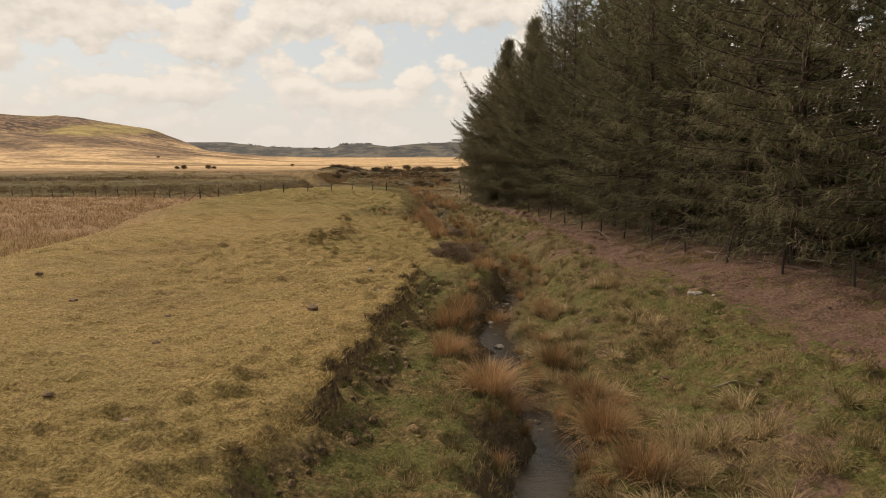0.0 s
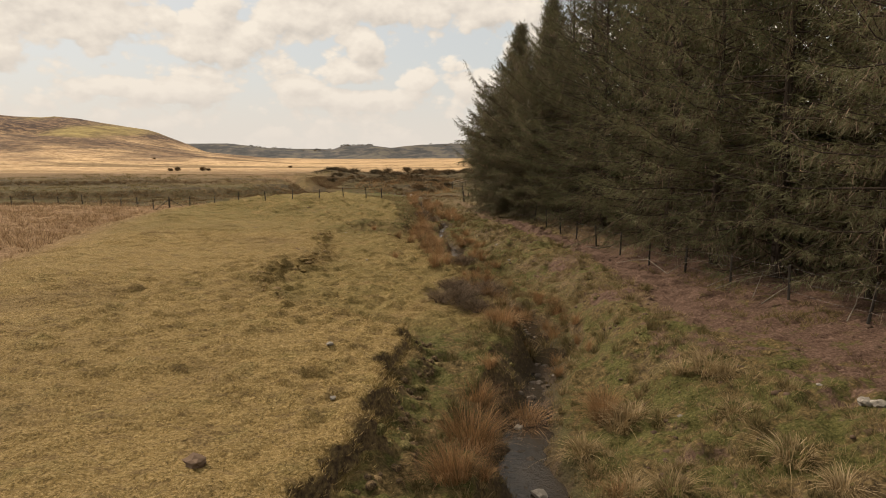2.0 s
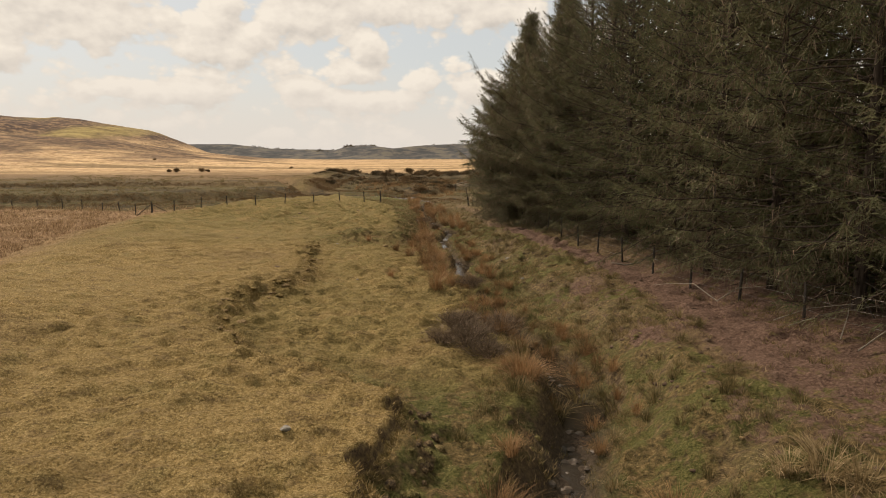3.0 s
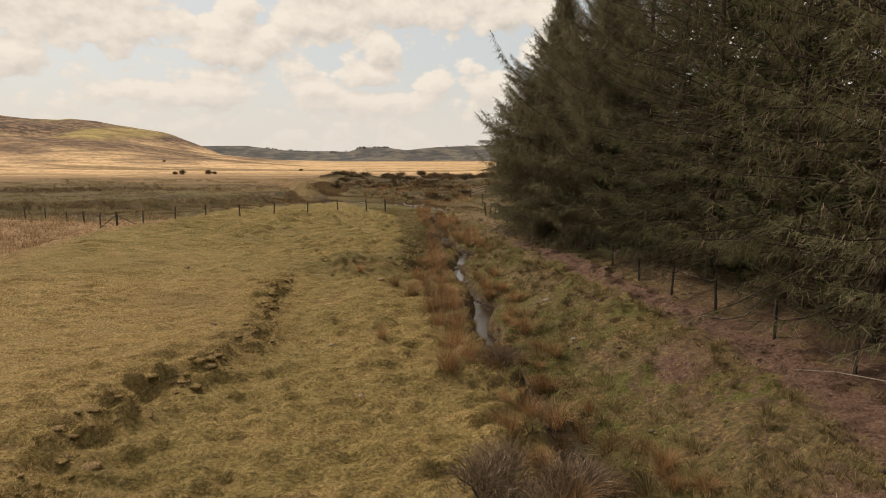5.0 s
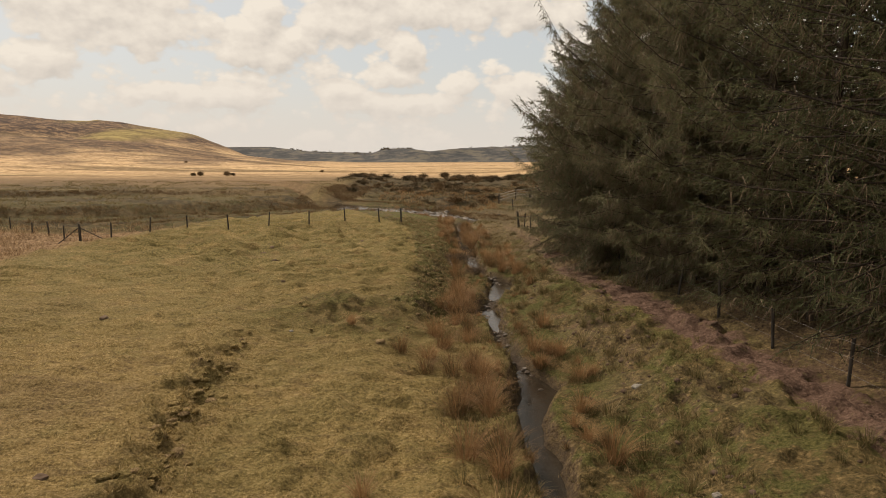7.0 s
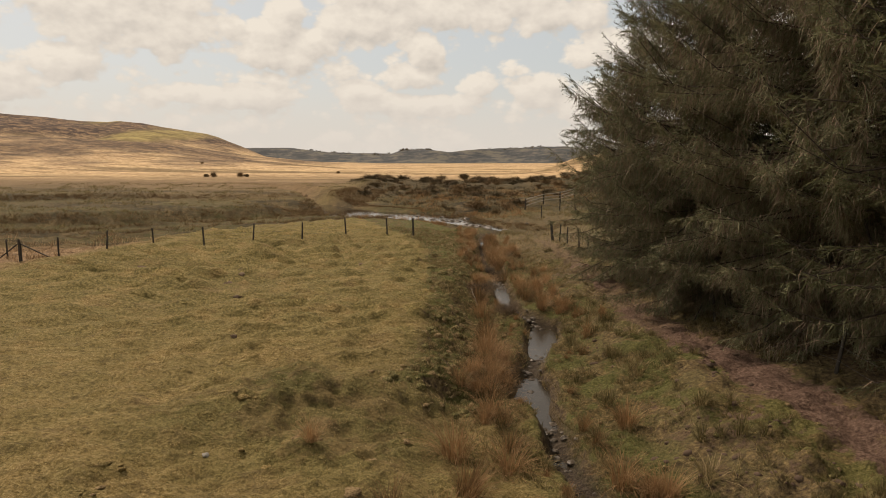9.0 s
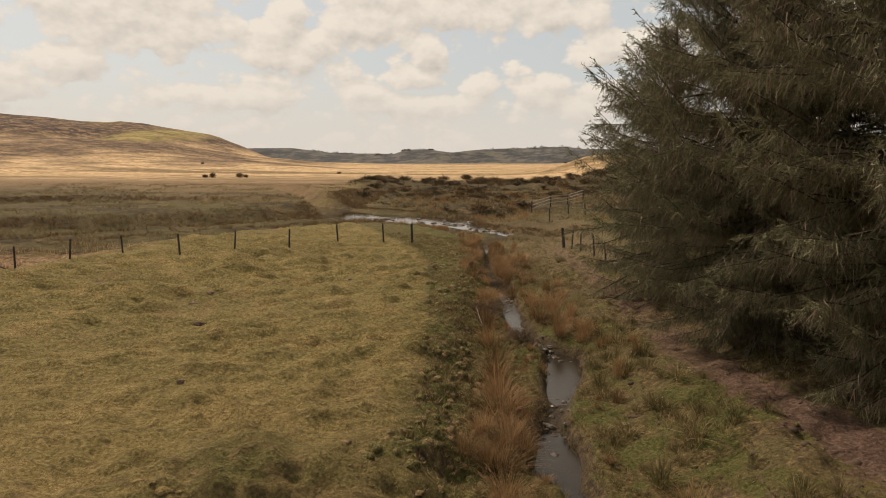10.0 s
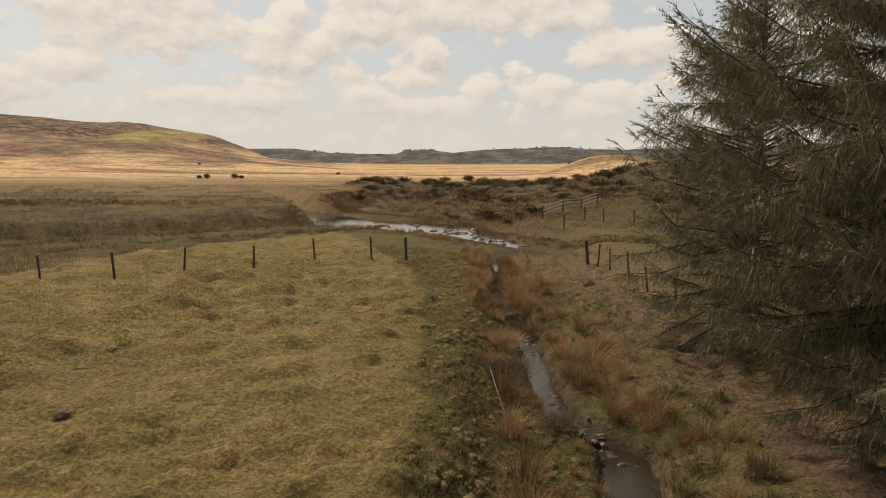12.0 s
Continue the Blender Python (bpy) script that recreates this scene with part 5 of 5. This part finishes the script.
def plant_scrub():
    rng = np.random.default_rng(70)
    low = [bush_mesh(71 + k, 0.9, 0.70, 420, GORSE, 0.20) for k in range(4)]
    for k in range(300):
        y = 110 + 115 * rng.uniform(0, 1) ** 1.2
        left = float(np.interp(y, [105, 112, 120, 160, 230], [3, -7, -18, -28, -34]))
        x = left + (52 - left) * rng.uniform(0, 1) ** 1.3
        if float(to_line(np.array(x), np.array(y), RIVER)) < (6.5 if y < 128 else 4) or (x > 1 and y < 128 and x < 12):
            continue
        ob = tagged(new("heather_bush", low[k % 4]), "dark brown heather bush on the river bank", "bush", "scrub beyond the river")
        s = 0.55 + 1.1 * rng.uniform() ** 1.8 + 0.5 * (y > 170)
        ob.matrix_basis = pose(x, y, float(land(x, y)) - 0.08, 0, 0, rng.uniform(0, 360)) @ Matrix.Diagonal((s * 1.25, s * 1.25, s * rng.uniform(0.6, 1.0), 1))
    big = bush_mesh(77, 1.9, 2.6, 1000, GORSE, 0.45)
    for x, y, s in ((-105.7, 269, 0.85), (-108.6, 270, 0.6), (-96.3, 270.5, 0.85), (-93.9, 271, 0.55), (-12.8, 235, 0.9)):
        ob = tagged(new("thorn_bush", big), "dark rounded thorn bush standing alone on the straw-coloured plain", "bush", "bushes on the plain")
        ob.matrix_basis = pose(x, y, float(land(x, y)) - 0.1, 0, 0, rng.uniform(0, 360)) @ Matrix.Diagonal((s * 1.1, s * 1.1, s * 0.72, 1))
    for k in range(4):
        y = rng.uniform(300, 420)
        x = rng.uniform(-0.75, 0.22) * (y - 30)
        ob = tagged(new("thorn_bush", big), "small dark bush dotted on the pale plain", "bush", "bushes on the plain")
        s = rng.uniform(0.18, 0.4)
        ob.matrix_basis = pose(x, y, float(land(x, y)) - 0.1, 0, 0, rng.uniform(0, 360)) @ Matrix.Diagonal((s * 1.6, s * 1.6, s, 1))
    heather = bush_mesh(78, 0.75, 0.42, 1500, HEATHER, 0.24, 0.022)
    for x, y in ((-0.2, 30.3), (0.5, 30.0), (1.1, 30.9), (0.2, 31.2), (1.6, 31.5), (1.1, 29.2), (1.9, 33.6), (0.6, 32.3), (1.0, 38.2), (-0.9, 63.4), (-2.0, 66.5)):
        ob = tagged(new("heather_bush", heather), "low purple-brown heather clump over the brook", "bush", "heather by the brook")
        ob.matrix_basis = pose(x, y, float(land(x, y)) - 0.05, 0, 0, rng.uniform(0, 360)) @ Matrix.Scale(rng.uniform(0.8, 1.15), 4)


plant_scrub()


# ---- clods, stones and sticks ----
def lump_mesh(name, seed, mat, flat, rough):
    bm = bmesh.new()
    bmesh.ops.create_icosphere(bm, subdivisions=2, radius=1.0)
    for v in bm.verts:
        n = noise.noise(v.co * 1.6 + Vector((seed * 3.1, 0, 0))) * rough + noise.noise(v.co * 4.5 + Vector((0, seed * 2.3, 0))) * rough * 0.5
        v.co *= 1 + n
        v.co.z *= flat
    me = bpy.data.meshes.new(name)
    bm.to_mesh(me)
    bm.free()
    me.materials.append(mat)
    return me


def lay_lumps():
    rng = np.random.default_rng(90)
    clods = [lump_mesh("molehill", k, CLOD, 0.55, 0.55) for k in range(4)]
    for k, (x, y, s) in enumerate([(-10.7, 18.6, 0.16), (-6.3, 14.0, 0.14), (-4.8, 9.5, 0.16), (-6.6, 10.5, 0.12), (-14, 22.4, 0.16), (-3.55, 17.4, 0.24), (-7.1, 16.5, 0.13), (-4.9, 28.6, 0.24),
                                   (-7.1, 39.9, 0.15), (-11.9, 49.6, 0.2), (-11.7, 64.7, 0.2), (-12.2, 65.9, 0.26), (-17.2, 66.8, 0.25), (-10.3, 60.9, 0.22), (-8.5, 56.3, 0.14), (-11.8, 63.6, 0.28), (-5.9, 53.3, 0.14), (-7.5, 67.9, 0.16)]):
        ob = tagged(new("molehill", clods[k % 4]), "dark crumbly molehill on the grazed turf", "molehill", "molehills on the field")
        ob.matrix_basis = pose(x, y, float(land(x, y)) + s * 0.1, 0, 0, rng.uniform(0, 360)) @ Matrix.Scale(s * 0.7, 4)
    stones = [lump_mesh("stone", 20 + k, STONE, 0.62, 0.4) for k in range(5)]
    for x, y, s in [(-2.6, 23.1, 0.07), (-2.0, 19.9, 0.06), (-2.3, 35.8, 0.06), (-3.7, 39.6, 0.05), (-6.2, 49.6, 0.06), (3.1, 46.3, 0.12), (3.3, 41.5, 0.07), (7.8, 20.2, 0.13), (7.95, 20.0, 0.12), (8.3, 19.7, 0.07),
                    (7.4, 21.0, 0.05), (4.8, 21.3, 0.05), (3.6, 16.5, 0.06), (1.75, 19.8, 0.13), (1.7, 22.8, 0.1)]:
        ob = tagged(new("stone", stones[int(rng.integers(5))]), "pale weathered stone lying in the grass", "stone", "scattered stones")
        ob.matrix_basis = pose(x, y, max(float(land(x, y)), float(brook_z(y)) if abs(x - 1.7) < 0.3 else -9) + s * 0.15, 0, 0, rng.uniform(0, 360)) @ Matrix.Diagonal((s * 1.25, s, s, 1))
    pebbles = [lump_mesh("cobble", 40 + k, WET_STONE, 0.6, 0.4) for k in range(5)]
    # cobbles in the riffles of the brook and on its gravel bar
    for k in range(170):
        y = float(rng.choice([14.5, 17, 21, 25.5, 31, 41, 49, 52.5, 53.5, 57.5, 58.5, 63.2, 63.8, 64.4, 66, 71]) + rng.normal(0, 0.8))
        bx, w = float(np.interp(y, BROOK_Y, BROOK_X)), float(np.interp(y, BROOK_Y, BROOK_W))
        x = bx + rng.normal(0, 0.5) * (w + 0.2)
        s = rng.uniform(0.035, 0.10)
        ob = tagged(new("cobble", pebbles[k % 5]), "wet brown cobble in the brook", "stone", "cobbles in the brook")
        ob.matrix_basis = pose(x, y, max(float(land(x, y)), float(brook_z(y)) - s * 0.35) + s * 0.1, 0, 0, rng.uniform(0, 360)) @ Matrix.Diagonal((s * 1.3, s, s, 1))


lay_lumps()


def river_stones():
    rng = np.random.default_rng(91)
    shapes = [lump_mesh("river_stone", 60 + k, WET_STONE, 0.55, 0.4) for k in range(4)]
    for k in range(46):
        y = rng.uniform(95, 112)
        x = float(np.interp(y, [93, 94.5, 101.5, 107, 111.5, 114.5], [8, 0, -4.1, -7.2, -12.6, -17.5])) + rng.normal(0, 0.9 if y < 106 else 2.2)
        size = rng.uniform(0.10, 0.32)
        ob = tagged(new("river_stone", shapes[k % 4]), "dark wet stone breaking the shallow river", "stone", "stones in the river")
        ob.matrix_basis = pose(x, y, max(float(land(x, y)), -1.45) + size * 0.05, 0, 0, rng.uniform(0, 360)) @ Matrix.Diagonal((size * 1.5, size, size, 1))


river_stones()


def peat_face():
    """Crumbling peat lumps on the cut bank of the field, one mesh."""
    rng = np.random.default_rng(95)
    bm = bmesh.new()
    bmesh.ops.create_icosphere(bm, subdivisions=2, radius=1.0)
    uv = np.array([v.co[:] for v in bm.verts])
    uf = np.array([[v.index for v in f.verts] for f in bm.faces])
    bm.free()
    rows = []
    for k in range(110):
        y = rng.uniform(8.5, 26.2)
        x = float(np.interp(y, EDGE_Y, EDGE_X)) + rng.uniform(0.15, 0.8)
        s = rng.uniform(0.04, 0.10)
        v = uv * (1 + 0.4 * fractal(uv[:, 0] * 2 + k * 1.7, uv[:, 1] * 2 + uv[:, 2], 103, 2))[:, None] * s * np.array([1, rng.uniform(0.8, 1.4), rng.uniform(0.7, 1.1)])
        z = float(land(x, y))
        if z > -0.45:
            continue
        rows.append((v + np.array([x, y, z]), uf))
    me = mesh_of("peat_clod", *joined(rows), PEAT)
    tagged(new("peat_clod", me), "dark crumbling peat clods on the undercut bank", "peat", kind="stuff")


peat_face()


def lumps_of(name, label, category, mat, spots, seed, fine=1):
    """Many uneven clods in one mesh: (x, y, size, flatness)."""
    rng = np.random.default_rng(seed)
    bm = bmesh.new()
    bmesh.ops.create_icosphere(bm, subdivisions=fine, radius=1.0)
    uv = np.array([v.co[:] for v in bm.verts])
    uf = np.array([[v.index for v in f.verts] for f in bm.faces])
    bm.free()
    rows = []
    for k, (x, y, s, flat) in enumerate(spots):
        g = rng.uniform(0, 2 * math.pi)
        v = uv * (1 + 0.5 * fractal(uv[:, 0] * 1.9 + k * 1.7, uv[:, 1] * 1.9 + uv[:, 2], 107, 2))[:, None] * s * np.array([rng.uniform(0.8, 1.5), 1.0, flat])
        v = v @ np.array([[math.cos(g), math.sin(g), 0], [-math.sin(g), math.cos(g), 0], [0, 0, 1.0]])
        rows.append((v + np.array([x, y, float(land(x, y)) - s * flat * 0.40]), uf))
    tagged(new(name, mesh_of(name, *joined(rows), mat)), label, category, kind="stuff")


def broken_turf():
    rng = np.random.default_rng(97)
    turf, earth, clods = [], [], []
    # lumps along the broken scarp of the field
    for _ in range(300):
        y = rng.uniform(26.5, 51.5)
        if float(fractal(np.array(y / 1.7), np.array(0.3), 108, 2)) < -0.12:
            continue
        x = float(np.interp(y, EDGE_Y, EDGE_X)) + rng.normal(0.10, 0.20)
        (turf if rng.uniform() < 0.65 else earth).append((x, y, 0.05 + 0.10 * rng.uniform() ** 2, rng.uniform(0.25, 0.45)))
    # rough lumps where the old bank runs out
    for _ in range(14):
        x, y = rng.normal(-4.2, 1.7), rng.normal(50.8, 1.3)
        if x < float(np.interp(y, BROOK_Y, BROOK_X)) - 1.0:
            (turf if rng.uniform() < 0.4 else earth).append((x, y, 0.06 + 0.08 * rng.uniform() ** 2, rng.uniform(0.3, 0.5)))
    # crumbs of trodden soil on the right bank
    while len(clods) < 560:
        y = rng.uniform(9, 60)
        bx, fx = float(np.interp(y, BROOK_Y, BROOK_X)), float(np.interp(y, FENCE_Y, FENCE_X))
        x = rng.uniform(bx + 1.3, fx - 0.2)
        if float(fractal(np.array(x / 1.6), np.array(y / 1.6), 109, 2)) > 0.08:
            clods.append((x, y, 0.025 + 0.075 * rng.uniform() ** 2, rng.uniform(0.5, 0.8)))
    lumps_of("turf_clod", "lumps of broken yellowed turf along the bank", "turf", GROUND, turf, 98, 2)
    lumps_of("turf_hump", "olive-brown humps of torn turf on the scarp", "turf", TORN_TURF, earth, 100, 2)
    lumps_of("soil_clod", "dark crumbs of trodden soil on the poached bank", "soil", CLOD, clods, 102, 1)


broken_turf()


def stick(name, label, points, radius, mat):
    pts = []
    for (x, y, h) in points:
        pts.append((x, y, float(land(x, y)) + h))
    r = np.linspace(radius, radius * 0.3, len(pts))
    v, f = tube(np.array(pts), r, 5)
    return tagged(new(name, mesh_of(name, v, f, mat)), label, "branch", "fallen branches")


stick("fallen_branch", "long bare fallen branch lying across the track's edge", [(7.3, 42.0, 0.03), (7.9, 41.8, 0.05), (8.5, 41.8, 0.10), (9.4, 42.3, 0.22), (10.4, 42.9, 0.3), (11.2, 42.6, 0.35)], 0.035, PALE_WOOD)
stick("fallen_branch", "thin pale stick lying on the grass", [(5.9, 13.7, 0.03), (6.25, 13.55, 0.05), (6.6, 13.3, 0.03)], 0.02, PALE_WOOD)
stick("fallen_branch", "grey dead branch fallen over the fence wire", [(8.6, 33.6, 0.35), (8.2, 34.6, 0.5), (7.9, 35.8, 0.45), (7.5, 36.8, 0.2)], 0.02, PALE_WOOD)
for k, (x, y, dx, dy) in enumerate([(9.4, 31.6, 1.9, -1.8), (9.2, 30.4, 2.2, -0.6), (9.9, 29.2, 1.2, 1.5), (9.6, 28.0, 1.7, 0.5), (10.6, 25.4, 1.3, 1.4), (8.9, 34.4, 1.4, -1.2)]):
    stick("fallen_branch", "bleached dead branch tangled in the fence", [(x, y, 0.12), (x + 0.35 * dx, y + 0.3 * dy, 0.32 + 0.06 * (k % 3)), (x + 0.7 * dx, y + 0.75 * dy, 0.5), (x + dx, y + dy, 0.42 + 0.1 * (k % 2))], 0.018, PALE_WOOD)
stick("fallen_branch", "thin dead branch caught in the rushes", [(-2.5, 66.6, 0.2), (-2.3, 64.8, 0.35), (-2.0, 63.4, 0.15)], 0.018, PALE_WOOD)


# ---- corner brace and rail fence ----
def beam(a, b, thick):
    a, b = Vector(a), Vector(b)
    bm = bmesh.new()
    bmesh.ops.create_cube(bm, size=1.0)
    bmesh.ops.scale(bm, vec=(thick, thick * 0.6, (b - a).length), verts=bm.verts)
    bmesh.ops.bevel(bm, geom=bm.edges[:], offset=thick * 0.12, segments=1, affect="EDGES")
    m = Matrix.Translation((a + b) / 2) @ (b - a).to_track_quat("Z", "Y").to_matrix().to_4x4()
    bm.transform(m)
    me = bpy.data.meshes.new("beam")
    bm.to_mesh(me)
    bm.free()
    return me


def ground_point(x, y, h=0.0):
    return (x, y, float(land(x, y)) + h)


def corner_brace():
    brace = tagged(new("corner_brace"), "sturdy corner post propped by two slanting struts", "fence post")
    rng = np.random.default_rng(33)
    p = part("post", post(rng, 1.25, 0.06), brace)
    p.matrix_basis = pose(*ground_point(-26.3, 71.1))
    for end in ((-24.9, 71.7), (-27.8, 70.6)):
        me = beam(ground_point(-26.3, 71.1, 1.05), ground_point(*end, -0.1), 0.085)
        me.materials.append(POST_WOOD)
        part("strut", me, brace)


def rail_fence():
    fence = tagged(new("rail_fence"), "grey wooden rail fence on the slope beyond the track", "fence", "fences")
    rng = np.random.default_rng(34)
    spots = [(1.2, 111.0), (3.4, 115.0), (5.6, 119.2), (7.8, 123.4)]
    for x, y in spots:
        p = part("post", post(rng, 1.25, 0.08), fence)
        p.matrix_basis = pose(*ground_point(x, y))
    for a, b in zip(spots, spots[1:]):
        for h in (0.45, 0.80, 1.12):
            me = beam(ground_point(*a, h), ground_point(*b, h), 0.12)
            me.materials.append(PALE_WOOD)
            part("rail", me, fence)


corner_brace()
rail_fence()
wire_fence("short run of fence posts above the track", "fences", [(2.6, 104.0), (4.6, 107.5), (6.0, 105.6), (8.0, 103.0), (10.5, 100.0)], 1.15, 0.06, (0.5, 1.0), 11)


def far_trees():
    """Tiny tree clumps along the far skyline, one mesh."""
    rng = np.random.default_rng(99)
    rows = []
    for k in range(90):
        turn = radians(rng.choice([rng.uniform(-17, -9.8), rng.uniform(-2, 7), rng.uniform(-9, -6.3)]))
        r = rng.uniform(2030, 2090)
        x, y = r * math.sin(turn), 40 + r * math.cos(turn)
        n, tall = 22, rng.uniform(2, 5)
        at = np.array([x, y, float(land(x, y)) + tall * 0.4]) + rng.normal(0, 1, (n, 3)) * np.array([tall * 0.55, 2, tall * 0.28])
        v, f = blades(at, unit(rng.normal(0, 1, (n, 3))), tall * 0.6, tall * 0.22, rng)
        rows.append((v, f))
    me = mesh_of("far_trees", *joined(rows), GORSE, False)
    tagged(new("far_trees", me), "dark clumps of trees on the far skyline", "trees", kind="stuff")


far_trees()
